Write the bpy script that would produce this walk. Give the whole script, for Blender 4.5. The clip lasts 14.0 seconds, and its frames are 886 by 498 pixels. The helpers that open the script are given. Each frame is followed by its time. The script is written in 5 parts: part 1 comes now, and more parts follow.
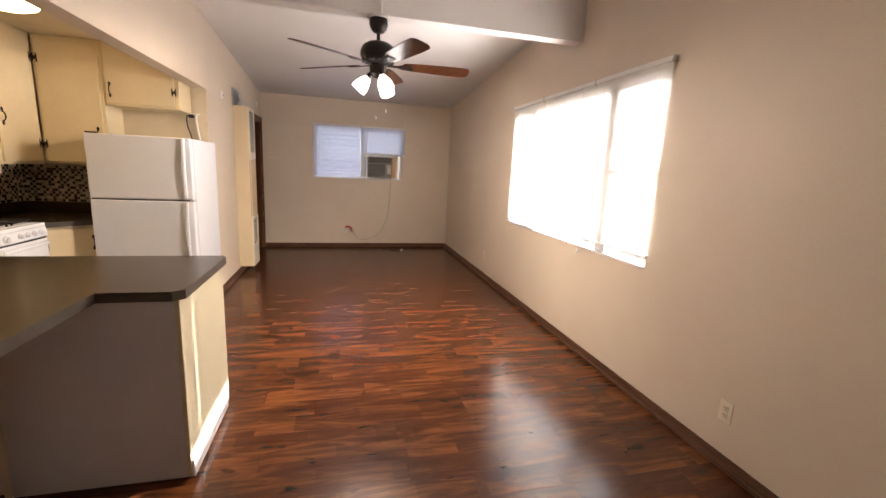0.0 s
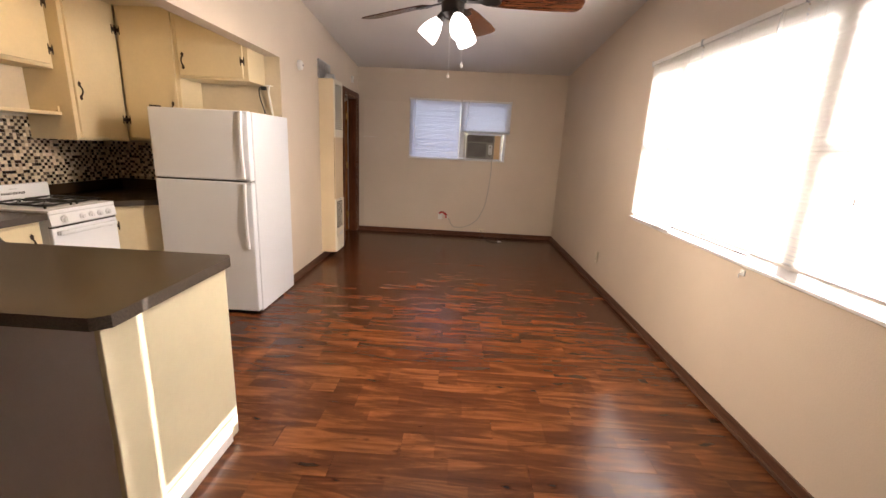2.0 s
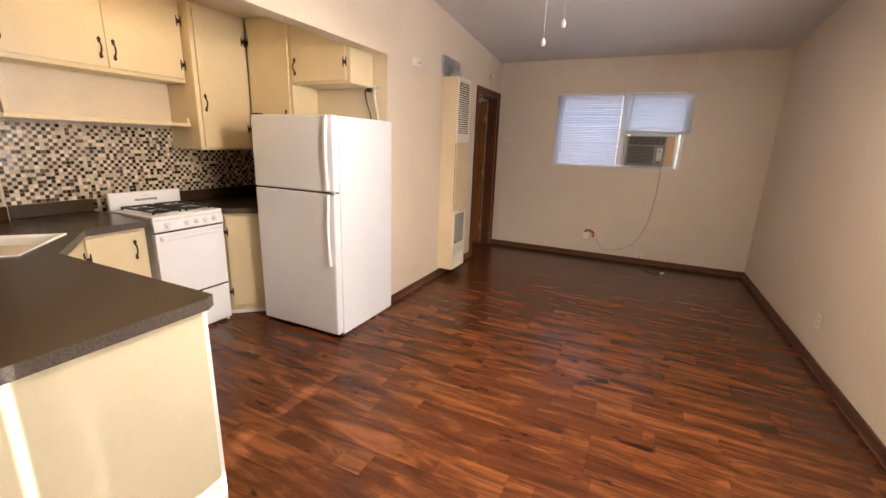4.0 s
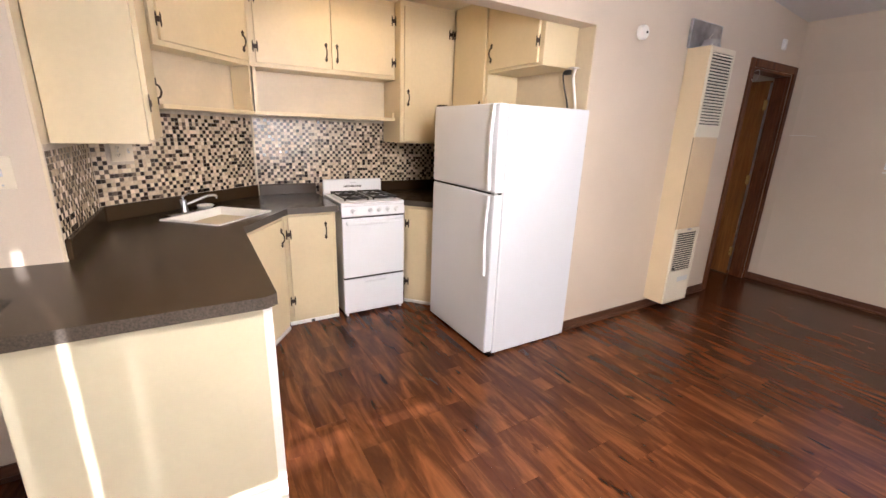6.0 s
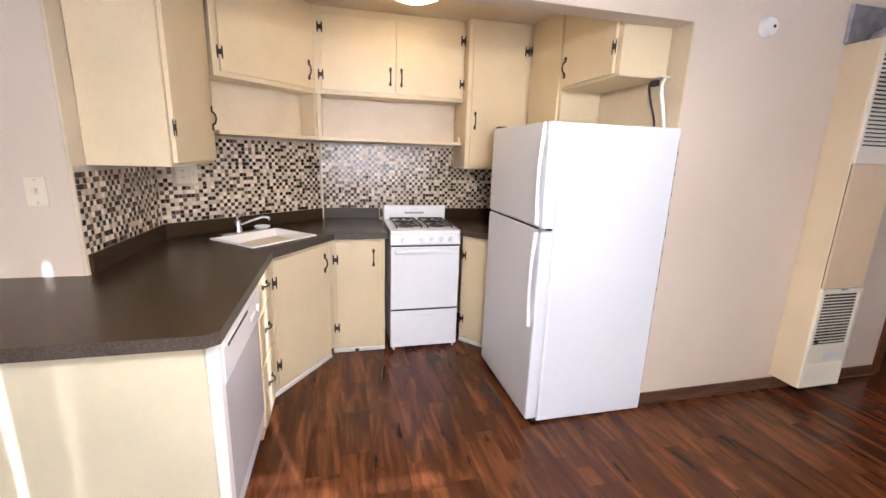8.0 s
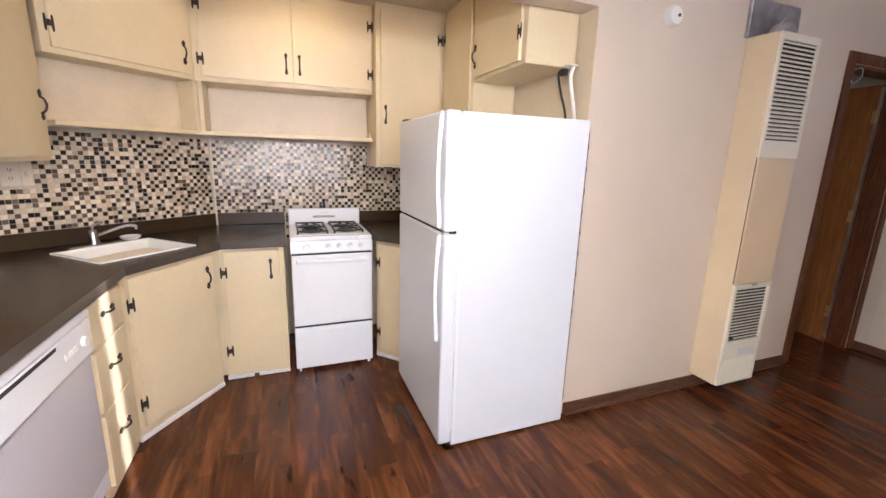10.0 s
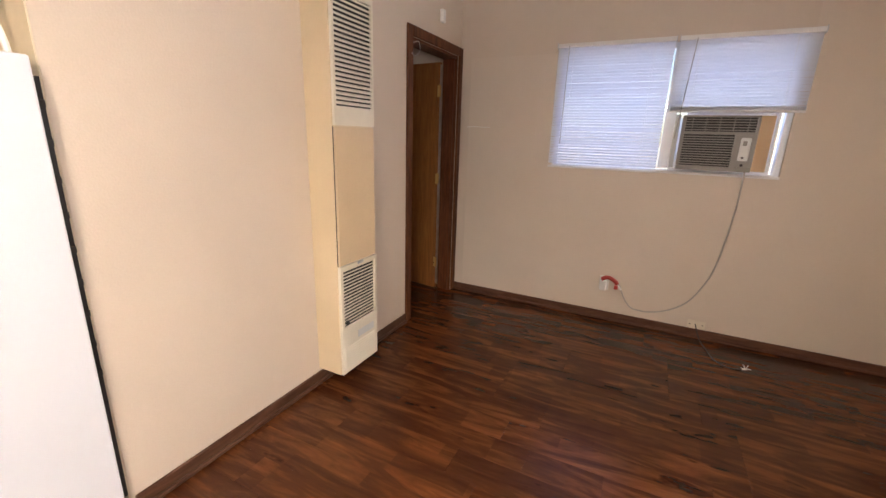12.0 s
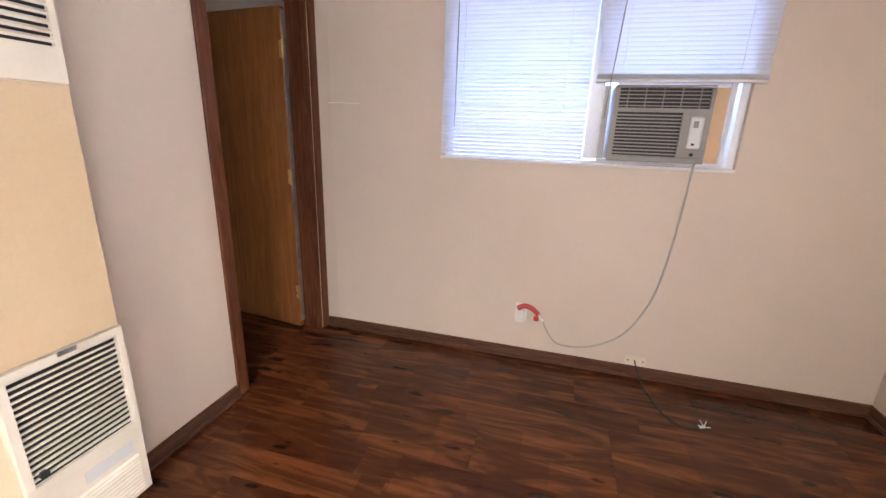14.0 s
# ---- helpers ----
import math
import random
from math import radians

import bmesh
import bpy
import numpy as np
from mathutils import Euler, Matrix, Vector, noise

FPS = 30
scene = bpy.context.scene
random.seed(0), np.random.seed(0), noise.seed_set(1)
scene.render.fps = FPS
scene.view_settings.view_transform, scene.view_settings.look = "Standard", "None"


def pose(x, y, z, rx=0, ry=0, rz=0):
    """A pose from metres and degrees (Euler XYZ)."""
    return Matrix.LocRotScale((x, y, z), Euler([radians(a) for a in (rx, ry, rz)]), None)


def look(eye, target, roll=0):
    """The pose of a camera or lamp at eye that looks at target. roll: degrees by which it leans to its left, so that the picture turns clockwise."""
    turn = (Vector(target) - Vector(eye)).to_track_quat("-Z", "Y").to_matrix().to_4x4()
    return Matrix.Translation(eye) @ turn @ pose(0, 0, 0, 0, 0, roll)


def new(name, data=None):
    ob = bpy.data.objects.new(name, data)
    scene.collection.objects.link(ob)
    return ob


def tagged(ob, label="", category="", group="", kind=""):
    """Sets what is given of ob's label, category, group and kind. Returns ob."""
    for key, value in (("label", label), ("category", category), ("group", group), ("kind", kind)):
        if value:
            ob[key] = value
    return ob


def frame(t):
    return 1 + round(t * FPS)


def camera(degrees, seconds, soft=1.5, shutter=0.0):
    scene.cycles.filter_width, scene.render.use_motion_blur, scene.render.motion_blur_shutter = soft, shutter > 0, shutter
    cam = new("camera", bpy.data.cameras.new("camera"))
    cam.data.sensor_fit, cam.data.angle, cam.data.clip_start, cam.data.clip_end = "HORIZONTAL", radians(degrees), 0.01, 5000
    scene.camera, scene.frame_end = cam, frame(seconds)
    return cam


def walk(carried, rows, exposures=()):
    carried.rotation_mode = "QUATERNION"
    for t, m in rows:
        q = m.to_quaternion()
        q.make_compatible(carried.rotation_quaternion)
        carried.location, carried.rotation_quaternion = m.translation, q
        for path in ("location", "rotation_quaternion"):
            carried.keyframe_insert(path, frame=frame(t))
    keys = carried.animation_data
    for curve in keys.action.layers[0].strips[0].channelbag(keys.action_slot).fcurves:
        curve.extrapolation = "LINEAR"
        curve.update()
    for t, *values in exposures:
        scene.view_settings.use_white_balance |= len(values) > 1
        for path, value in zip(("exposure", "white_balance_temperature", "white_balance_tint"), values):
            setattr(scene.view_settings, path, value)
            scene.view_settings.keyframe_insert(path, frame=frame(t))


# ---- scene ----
cam = camera(94.4, 14.0)
PATH = [
    (0, (0.051, 0.052, 1.442), (0.533, 1.955, 1.063), 2.8),
    (0.5, (0.106, 0.249, 1.434), (0.501, 2.168, 1.032), 2.9),
    (1, (0.17, 0.471, 1.429), (0.44, 2.404, 0.995), 2.9),
    (1.5, (0.29, 0.672, 1.431), (0.416, 2.613, 0.965), 3.0),
    (2, (0.405, 0.86, 1.418), (0.348, 2.799, 0.931), 2.9),
    (2.5, (0.49, 1.108, 1.429), (0.236, 3.027, 0.924), 3.0),
    (2.7, (0.533, 1.205, 1.438), (0.189, 3.11, 0.934), 2.6),
    (4.8, (0.734, 2.029, 1.435), (-0.436, 3.565, 0.912), 1.8),
    (5, (0.742, 2.11, 1.441), (-0.533, 3.557, 0.91), 1.6),
    (5.5, (0.787, 2.302, 1.433), (-0.724, 3.495, 0.893), 1.8),
    (6, (0.764, 2.441, 1.428), (-0.887, 3.426, 0.878), 2.0),
    (6.5, (0.704, 2.61, 1.435), (-1.035, 3.435, 0.89), 2.2),
    (7, (0.655, 2.746, 1.436), (-1.153, 3.417, 0.905), 1.4),
    (7.2, (0.649, 2.805, 1.435), (-1.186, 3.406, 0.914), 1.6),
    (9.3, (0.615, 3.14, 1.388), (-1.291, 3.571, 0.963), 2.0),
    (9.5, (0.59, 3.163, 1.382), (-1.302, 3.651, 0.954), 1.9),
    (10, (0.469, 3.292, 1.396), (-1.351, 3.999, 0.967), 1.7),
    (10.5, (0.394, 3.446, 1.414), (-1.28, 4.445, 0.969), 1.2),
    (11, (0.378, 3.627, 1.43), (-1.077, 4.911, 0.944), 1.1),
    (11.5, (0.405, 3.869, 1.426), (-0.777, 5.399, 0.913), 1.7),
    (12, (0.352, 4.09, 1.416), (-0.502, 5.82, 0.888), 1.8),
    (12.5, (0.293, 4.287, 1.42), (-0.263, 6.131, 0.882), 1.2),
    (13, (0.309, 4.55, 1.417), (-0.1, 6.425, 0.852), 1.1),
    (13.5, (0.316, 4.83, 1.386), (-0.095, 6.705, 0.828), 2.0),
    (14, (0.267, 5.136, 1.37), (-0.236, 6.989, 0.812), 2.0),
]
EXPOSURES = [
    (0.0, 2.50, 6300, 16), (1.2, 2.42, 6300, 16), (2.5, 2.40, 6400, 16), (5.0, 2.65, 6150, 16), (6.0, 2.63, 5650, 16), (7.0, 2.69, 5350, 16), (9.5, 2.50, 5250, 16),
    (10.5, 2.67, 5600, 16), (11.5, 2.63, 6150, 16), (12.5, 3.01, 6050, 16), (13.2, 3.29, 5800, 16), (14.0, 3.39, 5500, 16),
]
walk(cam, [(t, look(eye, target, roll)) for t, eye, target, roll in PATH], EXPOSURES)

# ---- world, sun, window light ----
world = bpy.data.worlds.new("sky")
scene.world = world
world.use_nodes = True
wn = world.node_tree
sky = wn.nodes.new("ShaderNodeTexSky")
sky.sky_type, sky.sun_disc = "NISHITA", False
sky.sun_elevation, sky.sun_rotation = radians(17.5), radians(70)
wn.links.new(sky.outputs["Color"], wn.nodes["Background"].inputs["Color"])
wn.nodes["Background"].inputs["Strength"].default_value = 0.05

SUN_WAY = Vector((-1.0, -0.366, -0.322))
sun = new("sun", bpy.data.lights.new("sun", "SUN"))
sun.data.energy, sun.data.angle, sun.data.color = 5.0, radians(0.5), (1.0, 0.93, 0.85)
sun.matrix_world = Matrix.Translation((8, 6, 5)) @ SUN_WAY.to_track_quat("-Z", "Y").to_matrix().to_4x4()


def window_light(name, m, w, h, watts, color):
    ob = new(name, bpy.data.lights.new(name, "AREA"))
    ob.data.shape, ob.data.size, ob.data.size_y = "RECTANGLE", w, h
    ob.data.energy, ob.data.color = watts, color
    ob.matrix_world = m


window_light("sky_light_east", look((2.42, 3.40, 1.30), (0, 3.40, 1.30)), 2.3, 1.75, 60, (1.0, 0.945, 0.88))
window_light("sky_light_north", look((0.36, 7.95, 1.68), (0.36, 0, 1.68)), 1.5, 0.75, 1.35, (0.44, 0.56, 1.0))


# ---- materials ----
def nodes_of(name):
    m = bpy.data.materials.new(name)
    m.use_nodes = True
    return m, m.node_tree.nodes, m.node_tree.links, m.node_tree.nodes["Principled BSDF"]


def mat(name, col, rough=0.5, metal=0.0, var=0.08, scale=6.0, bump=0.0, bscale=80.0, spec=0.5, emit=0.0, coat=0.0, ecol=None):
    m, n, l, p = nodes_of(name)
    co = n.new("ShaderNodeTexCoord")
    big, fine = n.new("ShaderNodeTexNoise"), n.new("ShaderNodeTexNoise")
    big.inputs["Scale"].default_value, big.inputs["Detail"].default_value = scale, 4
    fine.inputs["Scale"].default_value, fine.inputs["Detail"].default_value = bscale, 3
    l.new(co.outputs["Object"], big.inputs["Vector"])
    l.new(co.outputs["Object"], fine.inputs["Vector"])
    add = n.new("ShaderNodeMath")
    add.operation = "MULTIPLY_ADD"
    l.new(fine.outputs["Fac"], add.inputs[0])
    add.inputs[1].default_value = 0.35
    l.new(big.outputs["Fac"], add.inputs[2])
    ramp = n.new("ShaderNodeValToRGB")
    ramp.color_ramp.elements[0].position, ramp.color_ramp.elements[1].position = 0.45, 0.90
    ramp.color_ramp.elements[0].color = (*[c * (1 - var) for c in col], 1)
    ramp.color_ramp.elements[1].color = (*[min(1, c * (1 + var)) for c in col], 1)
    l.new(add.outputs[0], ramp.inputs["Fac"])
    l.new(ramp.outputs["Color"], p.inputs["Base Color"])
    rr = n.new("ShaderNodeMapRange")
    rr.inputs["To Min"].default_value, rr.inputs["To Max"].default_value = max(0.03, rough - 0.08), min(1, rough + 0.08)
    l.new(big.outputs["Fac"], rr.inputs["Value"])
    l.new(rr.outputs["Result"], p.inputs["Roughness"])
    p.inputs["Metallic"].default_value = metal
    p.inputs["Specular IOR Level"].default_value = spec
    p.inputs["Coat Weight"].default_value = coat
    if bump:
        b = n.new("ShaderNodeBump")
        b.inputs["Strength"].default_value, b.inputs["Distance"].default_value = bump, 0.004
        l.new(fine.outputs["Fac"], b.inputs["Height"])
        l.new(b.outputs["Normal"], p.inputs["Normal"])
    if emit:
        p.inputs["Emission Color"].default_value = (*(ecol or col), 1)
        p.inputs["Emission Strength"].default_value = emit
    return m


def wood(name, dark, mid, light, rough, along=0, stretch=12.0, size=1.0, knots=True, per_piece=0.5, coat=0.0, strip=0.0, soft=1.0, spec=0.5, streak=False):
    """Wood grain that runs along one local axis; each piece is shifted and toned by its own random number."""
    m, n, l, p = nodes_of(name)
    co, info = n.new("ShaderNodeTexCoord"), n.new("ShaderNodeObjectInfo")
    shift = n.new("ShaderNodeVectorMath")
    shift.operation = "MULTIPLY_ADD"
    rnd = n.new("ShaderNodeCombineXYZ")
    for k in range(3):
        l.new(info.outputs["Random"], rnd.inputs[k])
    l.new(rnd.outputs[0], shift.inputs[0])
    shift.inputs[1].default_value = (37, 23, 11)
    l.new(co.outputs["Object"], shift.inputs[2])
    sc = n.new("ShaderNodeMapping")
    s = [stretch * size] * 3
    s[along] = size
    sc.inputs["Scale"].default_value = s
    l.new(shift.outputs[0], sc.inputs["Vector"])
    g1, g2, g3 = (n.new("ShaderNodeTexNoise") for _ in range(3))
    for g, k, d in ((g1, 1.6, 5), (g2, 6.0, 6), (g3, 2.2, 2)):
        g.inputs["Scale"].default_value, g.inputs["Detail"].default_value = k, d
        g.inputs["Roughness"].default_value = 0.6
        l.new((shift if g is g3 else sc).outputs[0], g.inputs["Vector"])
    g1.inputs["Distortion"].default_value = 1.2
    mix = n.new("ShaderNodeMath")
    mix.operation = "MULTIPLY_ADD"
    l.new(g2.outputs["Fac"], mix.inputs[0])
    mix.inputs[1].default_value = 0.45 if soft == 1.0 else 0.20
    l.new(g1.outputs["Fac"], mix.inputs[2])
    tone = n.new("ShaderNodeMath")
    tone.operation = "MULTIPLY_ADD"
    l.new(info.outputs["Random"], tone.inputs[0])
    tone.inputs[1].default_value = 0.16 * per_piece
    flat = n.new("ShaderNodeMapRange")
    flat.inputs["From Min"].default_value, flat.inputs["From Max"].default_value = 0.0, 1.4
    flat.inputs["To Min"].default_value, flat.inputs["To Max"].default_value = 0.70 * (1 - soft), 1.4 * soft + 0.70 * (1 - soft)
    l.new(mix.outputs[0], flat.inputs["Value"])
    l.new(flat.outputs["Result"], tone.inputs[2])
    ramp = n.new("ShaderNodeValToRGB")
    e = ramp.color_ramp.elements
    e[0].position, e[0].color = (0.40 if strip else 0.46), (*dark, 1)
    e[1].position, e[1].color = (0.90 if strip else 0.98), (*light, 1)
    k = e.new(0.62 if strip else 0.74)
    k.color = (*mid, 1)
    toned = tone.outputs[0]
    if strip:
        slide, only = n.new("ShaderNodeVectorMath"), n.new("ShaderNodeCombineXYZ")
        slide.operation = "MULTIPLY_ADD"
        l.new(info.outputs["Random"], only.inputs[0])
        l.new(only.outputs[0], slide.inputs[0])
        slide.inputs[1].default_value = (53, 0, 0)
        l.new(co.outputs["Object"], slide.inputs[2])
        lay = n.new("ShaderNodeTexBrick")
        lay.offset, lay.offset_frequency = 0.37, 1
        for key, value in (("Scale", 1.0), ("Mortar Size", 0.0), ("Brick Width", 0.36), ("Row Height", strip), ("Bias", 0.0)):
            lay.inputs[key].default_value = value
        lay.inputs["Color1"].default_value, lay.inputs["Color2"].default_value = (0, 0, 0, 1), (1, 1, 1, 1)
        l.new(slide.outputs[0], lay.inputs["Vector"])
        more = n.new("ShaderNodeMath")
        more.operation = "MULTIPLY_ADD"
        l.new(lay.outputs["Color"], more.inputs[0])
        more.inputs[1].default_value = 0.10
        l.new(toned, more.inputs[2])
        less = n.new("ShaderNodeMath")
        less.operation = "SUBTRACT"
        l.new(more.outputs[0], less.inputs[0])
        less.inputs[1].default_value = 0.075
        toned = less.outputs[0]
    l.new(toned, ramp.inputs["Fac"])
    out = ramp.outputs["Color"]
    if knots:
        spots = n.new("ShaderNodeMapping")
        t = [9.0] * 3
        t[along] = 3.2
        spots.inputs["Scale"].default_value = t
        l.new(shift.outputs[0], spots.inputs["Vector"])
        kn = n.new("ShaderNodeTexNoise")
        kn.inputs["Scale"].default_value, kn.inputs["Detail"].default_value = 1.3, 3
        l.new(spots.outputs[0], kn.inputs["Vector"])
        kr = n.new("ShaderNodeValToRGB")
        kr.color_ramp.elements[0].position, kr.color_ramp.elements[0].color = 0.66, (1, 1, 1, 1)
        kr.color_ramp.elements[1].position, kr.color_ramp.elements[1].color = 0.71, (0.3, 0.25, 0.22, 1)
        l.new(kn.outputs["Fac"], kr.inputs["Fac"])
        mul = n.new("ShaderNodeMix")
        mul.data_type, mul.blend_type = "RGBA", "MULTIPLY"
        mul.inputs["Factor"].default_value = 1.0
        l.new(out, mul.inputs["A"])
        l.new(kr.outputs["Color"], mul.inputs["B"])
        out = mul.outputs["Result"]
    if streak:
        # soft dark mineral streaks along the grain
        for scale, lo, hi, tint, kind in (((1.6, 18.0, 18.0), 0.55, 0.80, (0.62, 0.56, 0.53, 1), "MULTIPLY"),):
            fine = n.new("ShaderNodeMapping")
            fine.inputs["Scale"].default_value = scale
            l.new(shift.outputs[0], fine.inputs["Vector"])
            fl = n.new("ShaderNodeTexNoise")
            fl.inputs["Scale"].default_value, fl.inputs["Detail"].default_value, fl.inputs["Distortion"].default_value = 0.9, 4, 0.8
            l.new(fine.outputs[0], fl.inputs["Vector"])
            fr_ = n.new("ShaderNodeValToRGB")
            fr_.color_ramp.elements[0].position, fr_.color_ramp.elements[0].color = lo, (1, 1, 1, 1)
            fr_.color_ramp.elements[1].position, fr_.color_ramp.elements[1].color = hi, tint
            l.new(fl.outputs["Fac"], fr_.inputs["Fac"])
            mul = n.new("ShaderNodeMix")
            mul.data_type, mul.blend_type = "RGBA", kind
            mul.inputs["Factor"].default_value = 1.0
            l.new(out, mul.inputs["A"])
            l.new(fr_.outputs["Color"], mul.inputs["B"])
            out = mul.outputs["Result"]
    l.new(out, p.inputs["Base Color"])
    rr = n.new("ShaderNodeMapRange")
    rr.inputs["To Min"].default_value, rr.inputs["To Max"].default_value = rough - 0.03, rough + 0.05
    l.new(g2.outputs["Fac"], rr.inputs["Value"])
    l.new(rr.outputs["Result"], p.inputs["Roughness"])
    b = n.new("ShaderNodeBump")
    b.inputs["Strength"].default_value, b.inputs["Distance"].default_value = 0.05, 0.002
    l.new(mix.outputs[0], b.inputs["Height"])
    l.new(b.outputs["Normal"], p.inputs["Normal"])
    p.inputs["Coat Weight"].default_value = coat
    p.inputs["Specular IOR Level"].default_value = spec
    return m


def mosaic(name, dark, light, rough, island):
    """Glass or stone mosaic pieces of one family: a tone for each piece."""
    m, n, l, p = nodes_of(name)
    if island:
        src = n.new("ShaderNodeNewGeometry").outputs["Random Per Island"]
    else:
        src = n.new("ShaderNodeObjectInfo").outputs["Random"]
    ramp = n.new("ShaderNodeValToRGB")
    e = ramp.color_ramp.elements
    e[0].position, e[0].color = 0.0, (*dark, 1)
    e[1].position, e[1].color = 1.0, (*light, 1)
    l.new(src, ramp.inputs["Fac"])
    co, cloud = n.new("ShaderNodeTexCoord"), n.new("ShaderNodeTexNoise")
    cloud.inputs["Scale"].default_value, cloud.inputs["Detail"].default_value = 90, 4
    l.new(co.outputs["Object"], cloud.inputs["Vector"])
    mul = n.new("ShaderNodeMix")
    mul.data_type, mul.blend_type = "RGBA", "OVERLAY"
    mul.inputs["Factor"].default_value = 0.35
    l.new(ramp.outputs["Color"], mul.inputs["A"])
    l.new(cloud.outputs["Fac"], mul.inputs["B"])
    l.new(mul.outputs["Result"], p.inputs["Base Color"])
    wave = n.new("ShaderNodeMath")
    wave.operation = "MULTIPLY_ADD"
    l.new(src, wave.inputs[0])
    wave.inputs[1].default_value, wave.inputs[2].default_value = 0.16, rough
    l.new(wave.outputs[0], p.inputs["Roughness"])
    return m


def blind_slat(name, col, through_light):
    m, n, l, p = nodes_of(name)
    p.inputs["Base Color"].default_value = (*col, 1)
    p.inputs["Roughness"].default_value = 0.45
    tr, mx = n.new("ShaderNodeBsdfTranslucent"), n.new("ShaderNodeMixShader")
    tr.inputs["Color"].default_value = (*col, 1)
    mx.inputs["Fac"].default_value = through_light
    l.new(p.outputs[0], mx.inputs[1])
    l.new(tr.outputs[0], mx.inputs[2])
    l.new(mx.outputs[0], n["Material Output"].inputs["Surface"])
    return m


def pane_glass(name):
    m, n, l, p = nodes_of(name)
    gl, tr, mx = n.new("ShaderNodeBsdfGlossy"), n.new("ShaderNodeBsdfTransparent"), n.new("ShaderNodeMixShader")
    gl.inputs["Roughness"].default_value = 0.02
    mx.inputs["Fac"].default_value = 0.07
    l.new(tr.outputs[0], mx.inputs[1])
    l.new(gl.outputs[0], mx.inputs[2])
    l.new(mx.outputs[0], n["Material Output"].inputs["Surface"])
    return m


WALL = mat("wall_paint", (0.62, 0.525, 0.42), 0.55, var=0.05, scale=1.4, bump=0.20, bscale=130, spec=0.35)
CEIL = mat("ceiling_paint", (0.66, 0.63, 0.60), 0.6, var=0.04, scale=1.2, bump=0.3, bscale=110, spec=0.3)
CREAM = mat("cream_enamel", (0.67, 0.560, 0.355), 0.36, var=0.05, scale=3, bump=0.10, bscale=40)
PALE_CREAM = mat("pale_cream_enamel", (0.53, 0.480, 0.335), 0.36, var=0.05, scale=3, bump=0.10, bscale=40)
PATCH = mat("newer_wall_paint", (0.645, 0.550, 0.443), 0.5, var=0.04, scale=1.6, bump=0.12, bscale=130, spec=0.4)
GREY_PAINT = mat("grey_paint", (0.62, 0.61, 0.645), 0.5, var=0.05, scale=2, bump=0.2, bscale=120)
CREAM_IN = mat("cream_enamel_inside", (0.65, 0.55, 0.39), 0.45, var=0.07, scale=4, bump=0.10, bscale=40)
WHITE_TRIM = mat("white_trim_paint", (0.72, 0.70, 0.67), 0.4, var=0.05, scale=5, bump=0.1)
BROWN = wood("brown_stained_trim", (0.046, 0.020, 0.011), (0.092, 0.042, 0.024), (0.14, 0.068, 0.040), 0.45, along=0, stretch=9, size=2, knots=False, spec=0.18)
BROWN_UP = wood("brown_stained_casing", (0.052, 0.017, 0.007), (0.105, 0.036, 0.014), (0.16, 0.060, 0.024), 0.45, along=2, stretch=9, size=2, knots=False, spec=0.18)
DOOR_WOOD = wood("door_veneer", (0.15, 0.052, 0.012), (0.225, 0.085, 0.020), (0.31, 0.127, 0.034), 0.36, along=2, stretch=11, size=1.3, knots=False)
FLOOR_WOOD = wood("laminate_planks", (0.031, 0.0101, 0.0042), (0.072, 0.0224, 0.0082), (0.225, 0.078, 0.0250), 0.21, along=0, stretch=6.0, size=1.1, per_piece=0.4, strip=0.0775, soft=0.78, spec=0.29, streak=True)
FLOOR_GAP = mat("floor_underlay", (0.012, 0.006, 0.004), 0.8)
STONE = mat("countertop_laminate", (0.042, 0.0265, 0.0148), 0.24, var=0.20, scale=320, bscale=900, spec=0.27)
STONE_EDGE = mat("countertop_edge", (0.058, 0.046, 0.035), 0.4, var=0.6, scale=150, bump=0.2, bscale=420)
GROUT = mat("tile_grout", (0.50, 0.43, 0.34), 0.8, var=0.15, scale=20)
TONES = [("black_glass", (0.010, 0.007, 0.006), (0.035, 0.022, 0.016), 0.07), ("brown_glass", (0.045, 0.034, 0.028), (0.15, 0.110, 0.083), 0.08), ("beige_stone", (0.46, 0.365, 0.255), (0.72, 0.60, 0.44), 0.16)]
TILES = [[mosaic(n_ + ("_field" if isl else ""), a_, b_, r_, isl) for n_, a_, b_, r_ in TONES] for isl in (False, True)]
APPL = mat("appliance_enamel", (0.77, 0.78, 0.81), 0.22, var=0.02, scale=2, bump=0.04, bscale=220)
FRIDGE = mat("fridge_textured_enamel", (0.67, 0.685, 0.72), 0.33, var=0.02, scale=2, bump=0.14, bscale=420)
DISH = mat("dishwasher_panel", (0.55, 0.53, 0.56), 0.25, var=0.04, scale=2)
BRONZE = mat("dark_bronze", (0.045, 0.030, 0.022), 0.42, 0.7, var=0.25, scale=40)
FAN_BROWN = mat("fan_bronze", (0.022, 0.016, 0.013), 0.38, 0.5, var=0.2, scale=20)
FAN_BLADE = wood("fan_blade_wood", (0.032, 0.010, 0.005), (0.068, 0.021, 0.008), (0.11, 0.038, 0.015), 0.22, along=0, stretch=10, size=2, knots=False)
CHROME = mat("chrome", (0.50, 0.50, 0.51), 0.14, 1.0, var=0.03)
STEEL = mat("galvanized_sheet", (0.50, 0.51, 0.53), 0.34, 0.95, var=0.25, scale=14, bump=0.15, bscale=12)
BRASS = mat("brass", (0.62, 0.45, 0.20), 0.3, 0.9, var=0.15)
BLACK = mat("black_iron", (0.012, 0.012, 0.012), 0.45, var=0.2, scale=30)
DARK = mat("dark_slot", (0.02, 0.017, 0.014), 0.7)
